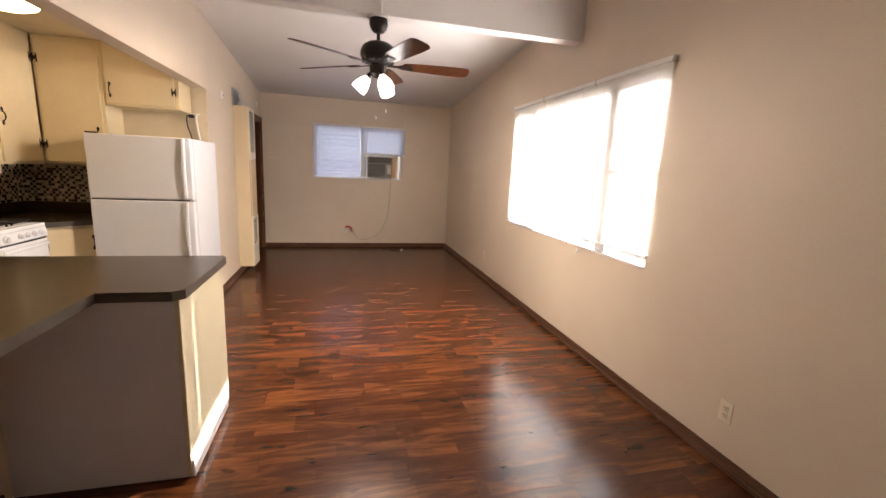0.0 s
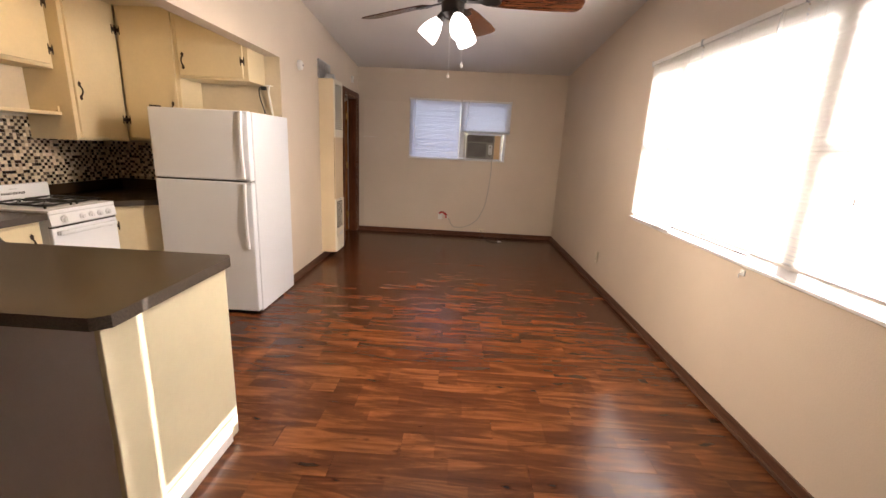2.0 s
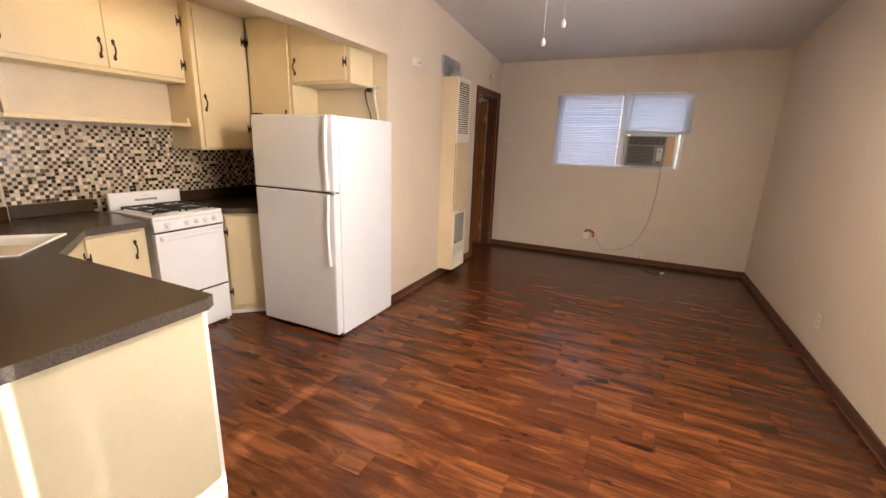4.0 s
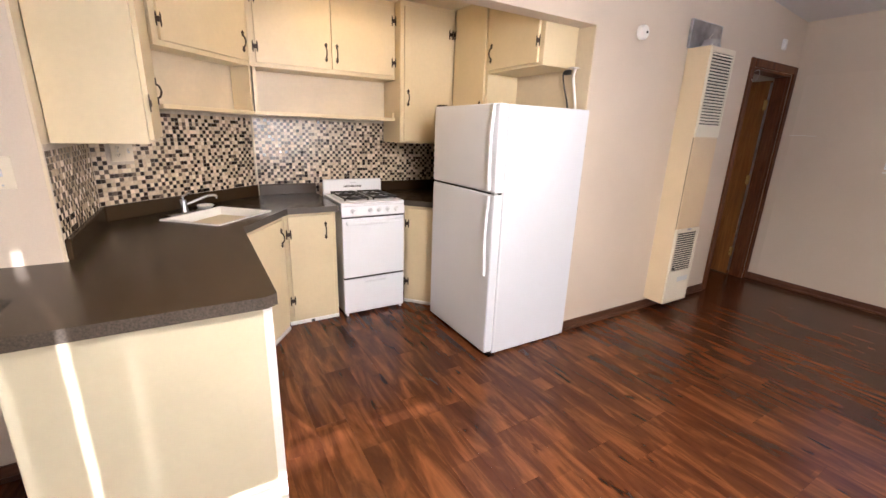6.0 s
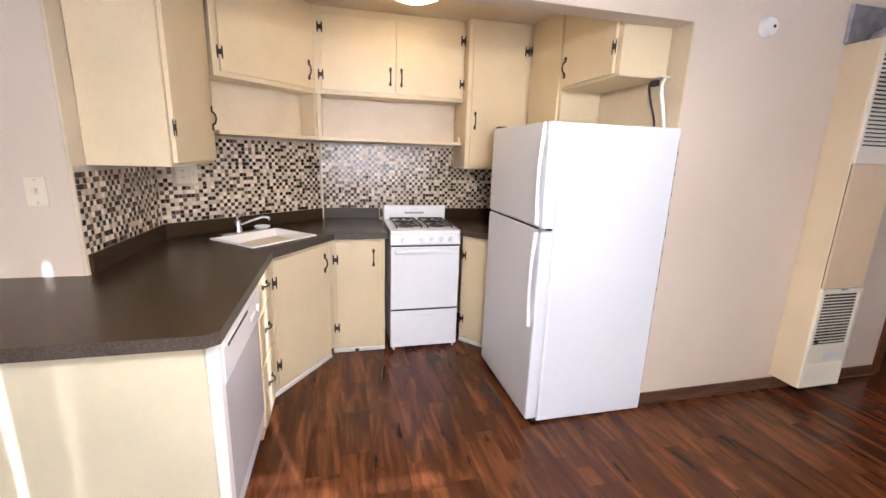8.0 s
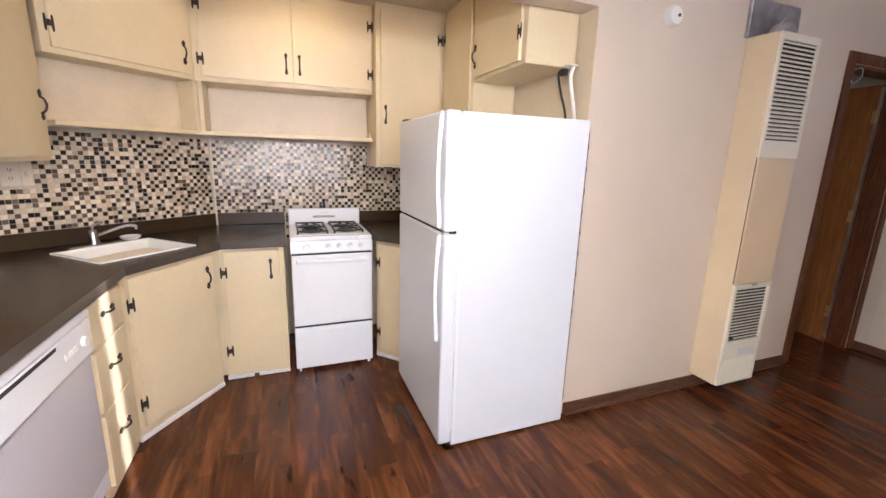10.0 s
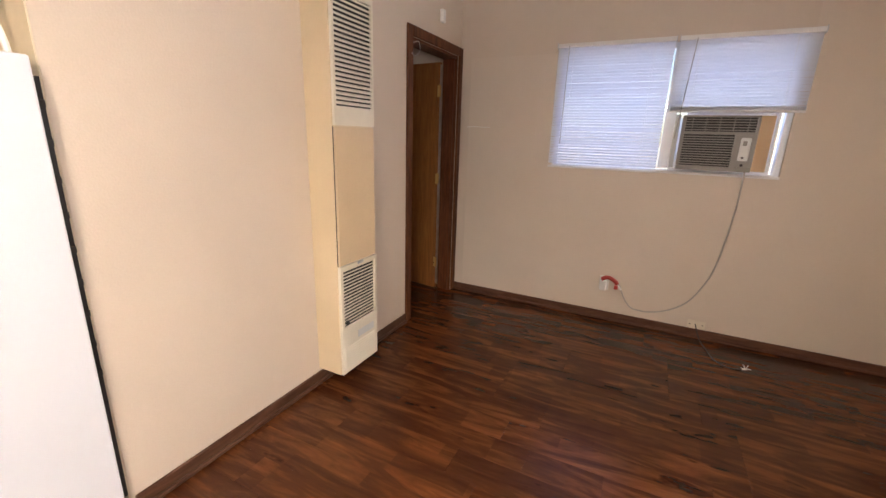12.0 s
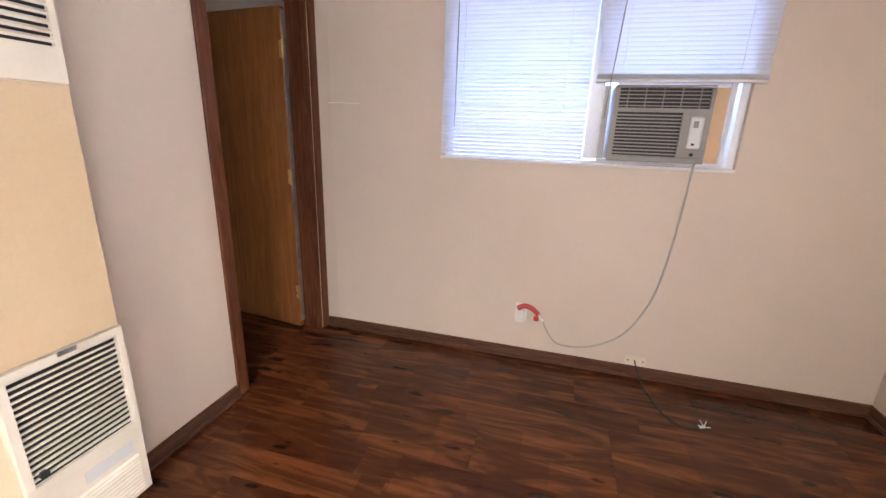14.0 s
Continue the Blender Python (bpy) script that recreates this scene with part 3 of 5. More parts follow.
part("motor_housing", lathe(bmesh.new(), [(0.03, -0.168), (0.078, -0.176), (0.112, -0.198), (0.130, -0.235), (0.131, -0.270), (0.116, -0.300), (0.088, -0.320), (0.05, -0.328)], seg=40), FAN_BROWN, fan, smooth=True)
for k in range(16):
    a = 2 * math.pi * k / 16
    bm = boxes(((0.106, -0.006, -0.312), (0.122, 0.006, -0.286)))
    bmesh.ops.rotate(bm, verts=bm.verts, cent=(0, 0, 0), matrix=Matrix.Rotation(a, 3, "Z"))
    part("vent_rib", bm, BRONZE, fan)
part("switch_housing", lathe(bmesh.new(), [(0.05, -0.325), (0.064, -0.340), (0.060, -0.395), (0.036, -0.416), (0.012, -0.424)], seg=32), FAN_BROWN, fan, smooth=True)


def blade(angle):
    bm = bmesh.new()
    outline = [(0.19, -0.047), (0.30, -0.062), (0.55, -0.074), (0.67, -0.072), (0.692, -0.058), (0.705, -0.030), (0.705, 0.030), (0.692, 0.058), (0.67, 0.072), (0.55, 0.074), (0.30, 0.062), (0.19, 0.047)]
    prism(bm, outline, -0.003, 0.003)
    b = part("blade", bm, FAN_BLADE, fan, "reddish-brown wooden blade")
    b.matrix_parent_inverse = Matrix.Identity(4)
    b.matrix_basis = pose(0, 0, -0.322, 0, 0, angle) @ pose(0, 0, 0, -13, 0, 0)
    arm = bmesh.new()
    prism(arm, [(0.07, -0.012), (0.15, -0.014), (0.185, -0.034), (0.25, -0.030), (0.265, 0.0), (0.25, 0.030), (0.185, 0.034), (0.15, 0.014), (0.07, 0.012)], -0.010, -0.004)
    for x, y in ((0.205, 0.018), (0.205, -0.018), (0.24, 0)):
        rod(arm, (x, y, -0.014), (x, y, -0.009), 0.005, seg=8)
    a = part("blade_arm", arm, FAN_BROWN, b)


for ang in (2, 74, 146, 218, 290):
    blade(ang + FAN_TURN)
for ang in (172, 292, 52):
    c, s = math.cos(radians(ang)), math.sin(radians(ang))
    way = Vector((0.62 * c, 0.62 * s, -0.78)).normalized()
    at = Vector((0.045 * c, 0.045 * s, -0.386))
    part("lamp_arm", rod(bmesh.new(), at, at + way * 0.05, 0.018, 0.024), FAN_BROWN, fan, smooth=True)
    bm = lathe(bmesh.new(), [(0.024, 0.045), (0.040, 0.075), (0.053, 0.115), (0.057, 0.145), (0.055, 0.165), (0.045, 0.160)], at, 28, way)
    part("shade", bm, SHADE, fan, "frosted white glass shade, lit", smooth=True)
    bulb = new("bulb_light", bpy.data.lights.new("bulb_light", "SPOT"))
    bulb.data.energy, bulb.data.color, bulb.data.shadow_soft_size = 23, (1.0, 0.85, 0.66), 0.045
    bulb.data.spot_size, bulb.data.spot_blend = radians(148), 0.7
    eye = Vector((FANX, FANY, 2.515)) + at + way * 0.18
    bulb.matrix_world = look(eye, eye + way)
for x, y, zz in ((-0.010, 0.02, -0.690), (0.064, -0.01, -0.640)):
    bm = rod(bmesh.new(), (x, y, -0.42), (x, y, zz), 0.0008, seg=6)
    lathe(bm, [(0.003, 0), (0.009, -0.014), (0.006, -0.028)], (x, y, zz), 12)
    part("pull_chain", bm, PLASTIC, fan)


# ---- kitchen cabinets ----
def pull(parent, x, z, y=-0.02, tall=True):
    """A dark arched pull with leaf-shaped ends."""
    bm = bmesh.new()
    h = 0.048
    pts = [(0, 0.0, -h * 0.72), (0, -0.014, -h * 0.55), (0, -0.022, 0), (0, -0.014, h * 0.55), (0, 0.0, h * 0.72)]
    if not tall:
        pts = [(p[2], p[1], p[0]) for p in pts]
    tube(bm, pts, 0.0048, 8, 5)
    for s in (-1, 1):
        leaf_pts = [(0, 0.62), (0.010, 0.80), (0.005, 0.92), (0.012, 1.06), (0, 1.38), (-0.012, 1.06), (-0.005, 0.92), (-0.010, 0.80)]
        vs = [[bm.verts.new((q[0], yy, s * q[1] * h) if tall else (s * q[1] * h, yy, q[0])) for q in leaf_pts] for yy in (0.0, -0.006)]
        bm.faces.new(vs[0]), bm.faces.new(vs[1][::-1])
        for k in range(len(leaf_pts)):
            j = (k + 1) % len(leaf_pts)
            bm.faces.new((vs[0][k], vs[0][j], vs[1][j], vs[1][k]))
    bmesh.ops.translate(bm, vec=(x, y, z), verts=bm.verts)
    return part("handle", bm, BRONZE, parent, "dark bronze arched pull", True)


def hinge(parent, x, z, y=-0.021):
    """An H-shaped surface hinge."""
    bm = boxes(((-0.019, -0.003, -0.027), (-0.009, 0, 0.027), 0.001), ((0.009, -0.003, -0.027), (0.019, 0, 0.027), 0.001), ((-0.009, -0.003, -0.013), (0.009, 0, 0.013)))
    rod(bm, (0, -0.004, -0.014), (0, -0.004, 0.014), 0.0042, seg=8)
    for sx in (-0.014, 0.014):
        for sz in (-0.031, 0.031):
            box(bm, (sx - 0.0035, -0.003, sz - 0.004), (sx + 0.0035, 0, sz + 0.004), 0.001)
    bmesh.ops.translate(bm, vec=(x, y, z), verts=bm.verts)
    return part("hinge", bm, BRONZE, parent, "dark bronze H hinge")


def door_panel(cab, x0, x1, z0, z1, side, hinges, hx, hz, tall=True, name="door", handle=True):
    """A slab door or drawer front. side: -1 hinged at its left, 1 at its right, 0 a drawer."""
    d = part(name, boxes(((x0, -0.019, z0), (x1, -0.0005, z1), 0.003, 2)), CREAM, cab)
    if handle:
        pull(d, hx, hz, -0.0195, tall)
    for z in hinges:
        hinge(d, x0 - 0.001 if side < 0 else x1 + 0.001, z, -0.0195)
    return d


def carcass(cab, w, d, z0, z1, material=None):
    return part("body", boxes(((0, 0, z0), (w, d, z1), 0.002)), material or CREAM, cab)


K = "kitchen cabinets"
# upper cabinet on the side wall
c = thing("wall_cabinet", "cream painted wall cabinet with a closed slab door, beside the switch", "cabinet", pose(-1.385, 2.276, 0, 0, 0, 180), K)
carcass(c, 0.635, 2.276 - KY0 - 0.004, 1.335, KCEIL - 0.002)
door_panel(c, 0.022, 0.615, 1.352, 2.33, -1, (1.50, 2.16), 0.585, 1.58)

# upper diagonal cabinet with an open shelf
DGX, DGY, DGW = -2.035, 2.315, 0.722
c = thing("wall_cabinet", "cream painted diagonal wall cabinet over an open shelf", "cabinet", pose(DGX, DGY, 0, 0, 0, 135), K)
dd = 0.19
part("body", boxes(((-0.01, 0, 1.815), (DGW, dd, KCEIL - 0.002), 0.002)), CREAM, c)
part("shelf", boxes(((-0.01, -0.012, 1.498), (DGW, dd, 1.522), 0.003)), CREAM, c)
part("shelf_ledge", boxes(((0, dd - 0.04, 1.5225), (DGW - 0.02, dd - 0.03, 1.556))), CREAM_IN, c)
part("shelf_back", boxes(((-0.01, dd - 0.028, 1.5225), (DGW, dd - 0.01, 1.8145))), CREAM_IN, c)
part("side_panel", boxes(((DGW - 0.020, 0.002, 1.5225), (DGW, dd - 0.041, 1.8145))), CREAM, c)
door_panel(c, 0.025, DGW - 0.03, 1.842, 2.33, -1, (1.94, 2.24), DGW - 0.075, 1.955)

# upper centre cabinet with two doors over an open shelf
c = thing("wall_cabinet", "cream painted two-door wall cabinet over an open shelf", "cabinet", pose(-2.53, 2.832, 0, 0, 0, 90), K)
cw_, cd = 1.065, 0.262
part("body", boxes(((-0.012, 0, 1.815), (cw_, cd, KCEIL - 0.002), 0.002)), CREAM, c)
part("shelf", boxes(((-0.012, -0.014, 1.498), (cw_ - 0.004, cd, 1.522), 0.003)), CREAM, c)
part("shelf_ledge", boxes(((0.02, cd - 0.045, 1.5225), (cw_ - 0.02, cd - 0.035, 1.556))), CREAM_IN, c)
part("shelf_back", boxes(((0.0, cd - 0.03, 1.5225), (cw_, cd - 0.012, 1.8145))), CREAM_IN, c)
part("side_panel", boxes(((0, 0.001, 1.5225), (0.022, cd - 0.046, 1.8145))), CREAM, c)
part("peg", boxes(((cw_ - 0.03, -0.010, 1.5225), (cw_ - 0.014, 0.006, 1.56))), CREAM, c)
door_panel(c, 0.03, 0.548, 1.842, 2.33, -1, (1.94, 2.24), 0.51, 1.955)
door_panel(c, 0.552, 1.045, 1.842, 2.33, 1, (1.94, 2.24), 0.590, 1.955)

# tall upper cabinet
c = thing("wall_cabinet", "cream painted tall wall cabinet hanging low beside the stove", "cabinet", pose(-2.44, 3.902, 0, 0, 0, 90), K)
carcass(c, 0.492, 0.355, 1.325, KCEIL - 0.002)
door_panel(c, 0.030, 0.445, 1.345, 2.34, 1, (1.50, 2.19), 0.062, 1.68)

# corner upper cabinet
c = thing("wall_cabinet", "cream painted corner wall cabinet, door in shade", "cabinet", pose(-2.432, 4.396, 0, 0, 0, 0), K)
carcass(c, 0.488, KY1 - 4.40, 1.335, KCEIL - 0.002)
door_panel(c, 0.026, 0.462, 1.352, 2.34, -1, (1.50, 2.19), 0.425, 1.60)

# cabinet over the refrigerator
c = thing("wall_cabinet", "short cream painted cabinet above the refrigerator", "cabinet", pose(-1.942, 4.396, 0, 0, 0, 0), K)
carcass(c, 0.580, KY1 - 4.40, 1.855, KCEIL - 0.002)
door_panel(c, 0.018, 0.542, 1.872, 2.34, 1, (2.0,), 0.052, 1.985)

# peninsula end, dishwasher, drawers
c = thing("end_panel", "cream painted end panel of the counter with white base trim", "cabinet", pose(0, 0, 0), K)
part("panel", boxes(((-0.632, 1.918, 0.0), (-0.612, 2.574, 0.846), 0.002)), PALE_CREAM, c)
part("base_trim", boxes(((-0.6115, 1.918, 0.0), (-0.598, 2.50, 0.085), 0.003)), WHITE_TRIM, c, "white base trim")
part("corner_post", boxes(((-0.684, 2.548, 0.0), (-0.636, 2.606, 0.846), 0.003)), WHITE_TRIM, c, "white corner post")
part("back_panel", boxes(((SW + 0.001, 1.919, 0.0), (-0.6325, 1.937, 0.846))), GREY_PAINT, c, "grey painted back of the counter")
part("partition", boxes(((-1.2845, 1.938, 0.0), (-1.2745, 1.98, 0.846))), CREAM, c)

d = thing("dishwasher", "white built-in dishwasher with a grey-white door", "dishwasher", pose(-0.686, 2.594, 0, 0, 0, 180))
part("tub", boxes(((0, 0.03, 0.09), (0.606, 0.60, 0.845))), APPL, d)
part("door", boxes(((0.004, 0.0, 0.17), (0.602, 0.029, 0.665), 0.004)), DISH, d, "grey-white door panel")
part("console", boxes(((0.004, -0.012, 0.669), (0.602, 0.029, 0.800), 0.006, 2)), APPL, d)
part("latch_bar", boxes(((0.004, -0.016, 0.803), (0.602, 0.029, 0.843), 0.008, 2)), APPL, d)
part("vent", boxes(((0.06, -0.0135, 0.780), (0.36, -0.0121, 0.792))), DARK, d)
part("dial", rod(bmesh.new(), (0.535, -0.024, 0.735), (0.535, -0.0122, 0.735), 0.018, seg=24), PLASTIC, d, smooth=True)
for x in (0.40, 0.43, 0.46):
    part("button", boxes(((x, -0.017, 0.725), (x + 0.022, -0.0121, 0.745), 0.001)), PLASTIC, d)
part("kick_plate", boxes(((0.004, 0.03, 0.006), (0.602, 0.05, 0.089))), DARK, d)
part("lower_panel", boxes(((0.004, 0.006, 0.092), (0.602, 0.029, 0.166), 0.003)), APPL, d)

c = thing("drawer_cabinet", "cream painted base cabinet with three drawers", "cabinet", pose(-1.294, 2.577, 0, 0, 0, 180), K)
carcass(c, 0.365, 0.60, 0.005, 0.846)
for z0, z1 in ((0.655, 0.825), (0.39, 0.64), (0.06, 0.375)):
    door_panel(c, 0.022, 0.345, z0, z1, 0, (), 0.18, (z0 + z1) / 2 + 0.02, False, "drawer_front")

c = thing("sink_cabinet", "cream painted diagonal sink base cabinet with one door", "cabinet", pose(-1.674, 2.578, 0, 0, 0, 145), K)
carcass(c, 0.545, 0.42, 0.03, 0.846)
part("base_trim", boxes(((0, -0.008, 0.003), (0.545, 0.02, 0.029), 0.003)), WHITE_TRIM, c, "chipped white base trim")
door_panel(c, 0.030, 0.515, 0.075, 0.825, -1, (0.20, 0.70), 0.475, 0.71)

c = thing("base_cabinet", "cream painted base cabinet with one door beside the stove", "cabinet", pose(-2.185, 2.905, 0, 0, 0, 90), K)
carcass(c, 0.365, 0.585, 0.03, 0.846)
part("base_trim", boxes(((0, -0.008, 0.003), (0.365, 0.02, 0.029), 0.003)), WHITE_TRIM, c, "white base trim")
part("notch", boxes(((0.150, -0.0092, 0.004), (0.178, -0.0081, 0.026))), DARK, c, "dark worn notch in the trim")
part("filler", boxes(((-0.035, 0.012, 0.03), (-0.0005, 0.10, 0.846))), CREAM, c)
door_panel(c, 0.028, 0.335, 0.075, 0.825, -1, (0.20, 0.70), 0.285, 0.71)

c = thing("base_cabinet", "narrow cream painted corner base cabinet behind the refrigerator", "cabinet", pose(-2.235, 3.855, 0, 0, 0, 42), K)
carcass(c, 0.40, 0.34, 0.03, 0.846)
part("base_trim", boxes(((0, -0.006, 0.003), (0.40, 0.02, 0.029), 0.003)), WHITE_TRIM, c, "white base trim")
door_panel(c, 0.030, 0.37, 0.075, 0.825, -1, (0.20, 0.70), 0.33, 0.70)

# worktop, with an opening for the sink
SKX, SKY, SKR = -2.040, 2.520, 137
su, sv = Vector((math.cos(radians(SKR)), math.sin(radians(SKR)))), Vector((-math.sin(radians(SKR)), math.cos(radians(SKR))))


def sink_loop(a, b):
    return [tuple(Vector((SKX, SKY)) + su * x + sv * y) for x, y in ((-a, -b), (a, -b), (a, b), (-a, b))]


def speckled_edge(ob):
    ob.data.materials.append(STONE_EDGE)
    for f in ob.data.polygons:
        f.material_index = 1 if abs(f.normal.z) < 0.5 else 0


top = thing("worktop", "dark brown speckled laminate worktop with a breakfast ledge", "worktop")
outline = [(SW, 0.55), (-0.905, 0.55), (-0.908, 1.908), (-0.632, 1.906), (-0.592, 1.942), (-0.592, 2.585), (-0.618, 2.622), (-1.66, 2.615),
           (-2.085, 2.895), (-2.135, 2.93), (-2.135, 3.283), (KB + 0.002, 3.283), (KB + 0.002, 2.832), (C1[0], KY0 + 0.003), (SW + 0.002, KY0 + 0.003)]
bm = prism(bmesh.new(), outline, 0.848, 0.890, sink_loop(0.222, 0.184))
speckled_edge(part("slab", bm, STONE, top))
bm = prism(bmesh.new(), [(KB + 0.002, 3.835), (-2.205, 3.835), (-1.955, 4.06), (-1.955, KY1 - 0.002), (KB + 0.002, KY1 - 0.002)], 0.848, 0.890)
speckled_edge(part("slab", bm, STONE, top))
LIP = 0.975
part("back_lip", boxes(((C1[0] + 0.01, KY0 + 0.001, 0.8905), (SW - 0.016, KY0 + 0.020, LIP), 0.003)), STONE, top)
b = part("back_lip", boxes(((0.012, -0.020, 0.8905), (DLEN - 0.012, -0.001, LIP), 0.003)), STONE, top)
b.matrix_basis = pose(C1[0], C1[1], 0, 0, 0, DANG)
part("back_lip", boxes(((KB + 0.001, 2.842, 0.8905), (KB + 0.020, 3.283, LIP), 0.003)), STONE, top)
part("back_lip", boxes(((KB + 0.001, 3.835, 0.8905), (KB + 0.020, KY1 - 0.022, LIP), 0.003)), STONE, top)
part("back_lip", boxes(((KB + 0.001, KY1 - 0.0215, 0.8905), (-1.957, KY1 - 0.001, LIP), 0.003)), STONE, top)

sink = thing("sink", "white rectangular enamel sink set in the worktop", "sink", pose(SKX, SKY, 0, 0, 0, SKR))
bm = bmesh.new()
loops = []
for a, b_, z in ((0.234, 0.196, 0.8905), (0.232, 0.194, 0.896), (0.218, 0.180, 0.8955), (0.212, 0.174, 0.885), (0.200, 0.162, 0.750), (0.16, 0.13, 0.738)):
    loops.append([bm.verts.new((x, y, z)) for x, y in ((-a, -b_), (a, -b_), (a, b_), (-a, b_))])
for p_, q_ in zip(loops, loops[1:]):
    for k in range(4):
        bm.faces.new((p_[k], p_[(k + 1) % 4], q_[(k + 1) % 4], q_[k]))
bm.faces.new(loops[-1])
part("basin", bm, PORCELAIN, sink)
part("drain", lathe(bmesh.new(), [(0.04, 0.7385), (0.036, 0.743), (0.012, 0.740)], seg=20), CHROME, sink, smooth=True)
fau = thing("faucet", "chrome single-lever kitchen faucet behind the sink", "faucet", pose(SKX, SKY, 0.8905, 0, 0, SKR) @ pose(-0.025, 0.226, 0))
part("base_plate", boxes(((-0.125, -0.024, 0), (0.125, 0.024, 0.012), 0.005, 2)), CHROME, fau, smooth=True)
part("column", lathe(bmesh.new(), [(0.026, 0.012), (0.022, 0.03), (0.021, 0.075), (0.017, 0.085)], seg=20), CHROME, fau, smooth=True)
part("spout", tube(bmesh.new(), [(0, 0, 0.050), (0.05, -0.04, 0.075), (0.11, -0.08, 0.10), (0.145, -0.105, 0.098), (0.150, -0.108, 0.080)], 0.0085, 10), CHROME, fau, smooth=True)
part("lever", tube(bmesh.new(), [(0, 0, 0.085), (0.0, 0.0, 0.105), (0.045, -0.01, 0.125)], 0.008, 10), CHROME, fau, smooth=True)
solid("soap_dish", lathe(bmesh.new(), [(0.028, 0), (0.045, 0.010), (0.052, 0.022), (0.046, 0.024), (0.030, 0.014)], seg=24), PORCELAIN, "small pale oval soap dish by the sink", "dish", smooth=True,
      m=pose(SKX, SKY, 0.8965, 0, 0, SKR) @ pose(0.165, 0.245, -0.006))

# ---- stove ----
st = thing("gas_stove", "small white gas range with black burner grates", "stove", pose(-2.150, 3.306, 0, 0, 0, 90))
SWD, SDP = 0.506, 0.52
part("body", boxes(((0.004, 0.03, 0.022), (SWD - 0.004, SDP, 0.872), 0.003)), APPL, st)
part("cooktop", boxes(((0, 0.005, 0.8725), (SWD, SDP - 0.03, 0.900), 0.006, 2)), APPL, st)
part("cooktop_well", boxes(((0.035, 0.055, 0.9005), (SWD - 0.035, SDP - 0.06, 0.904))), APPL, st)
part("backguard", boxes(((0.0, SDP - 0.035, 0.8725), (SWD, SDP, 1.018), 0.010, 2)), APPL, st)
part("vent_slots", boxes(*[((0.17 + k * 0.0105, SDP - 0.0365, 0.950), (0.176 + k * 0.0105, SDP - 0.0351, 0.966)) for k in range(15)]), DARK, st)
part("badge", boxes(((0.225, SDP - 0.0365, 0.985), (0.275, SDP - 0.0351, 0.990))), STEEL, st)
bm = bmesh.new()
prof = [(0.03, 0.795), (0.004, 0.795), (-0.004, 0.803), (0.006, 0.8715), (0.03, 0.8715)]
ends = [[bm.verts.new((x, y, z)) for y, z in prof] for x in (0.001, SWD - 0.001)]
bm.faces.new(ends[0]), bm.faces.new(ends[1][::-1])
for k in range(5):
    bm.faces.new((ends[0][k], ends[0][(k + 1) % 5], ends[1][(k + 1) % 5], ends[1][k]))
part("control_panel", bm, APPL, st)
for x, r in ((0.095, 0.026), (0.225, 0.019), (0.295, 0.019), (0.365, 0.021), (0.435, 0.021)):
    bm = rod(bmesh.new(), (x, 0.003, 0.836), (x, -0.010, 0.834), r, seg=24)
    rod(bm, (x, -0.010, 0.834), (x, -0.024, 0.832), r * 0.75, r * 0.65, seg=24)
    box(bm, (x - 0.003, -0.028, 0.834 - r * 0.6), (x + 0.003, -0.023, 0.834 + r * 0.6))
    part("knob", bm, APPL, st, "white control knob", True)
part("gap", boxes(((0.006, 0.004, 0.784), (SWD - 0.006, 0.03, 0.795))), DARK, st)
part("oven_door", boxes(((0.003, 0.0, 0.318), (SWD - 0.003, 0.029, 0.783), 0.006, 2)), APPL, st)
bm = boxes(((0.03, -0.030, 0.735), (SWD - 0.03, -0.012, 0.765), 0.008, 2), ((0.03, -0.013, 0.737), (0.06, 0.001, 0.763)), ((SWD - 0.06, -0.013, 0.737), (SWD - 0.03, 0.001, 0.763)))
part("oven_handle", bm, APPL, st, smooth=True)
part("gap", boxes(((0.006, 0.004, 0.306), (SWD - 0.006, 0.03, 0.3175))), DARK, st)
part("broiler_drawer", boxes(((0.003, 0.0, 0.022), (SWD - 0.003, 0.029, 0.3055), 0.006, 2)), APPL, st)
part("drawer_grip", boxes(((0.17, -0.006, 0.262), (0.34, 0.001, 0.272), 0.002)), APPL, st)
for x in (0.02, SWD - 0.035):
    part("foot", boxes(((x, 0.01, 0.0), (x + 0.015, 0.03, 0.0215))), APPL, st)
    part("foot", boxes(((x, SDP - 0.05, 0.0), (x + 0.015, SDP - 0.02, 0.0215))), APPL, st)
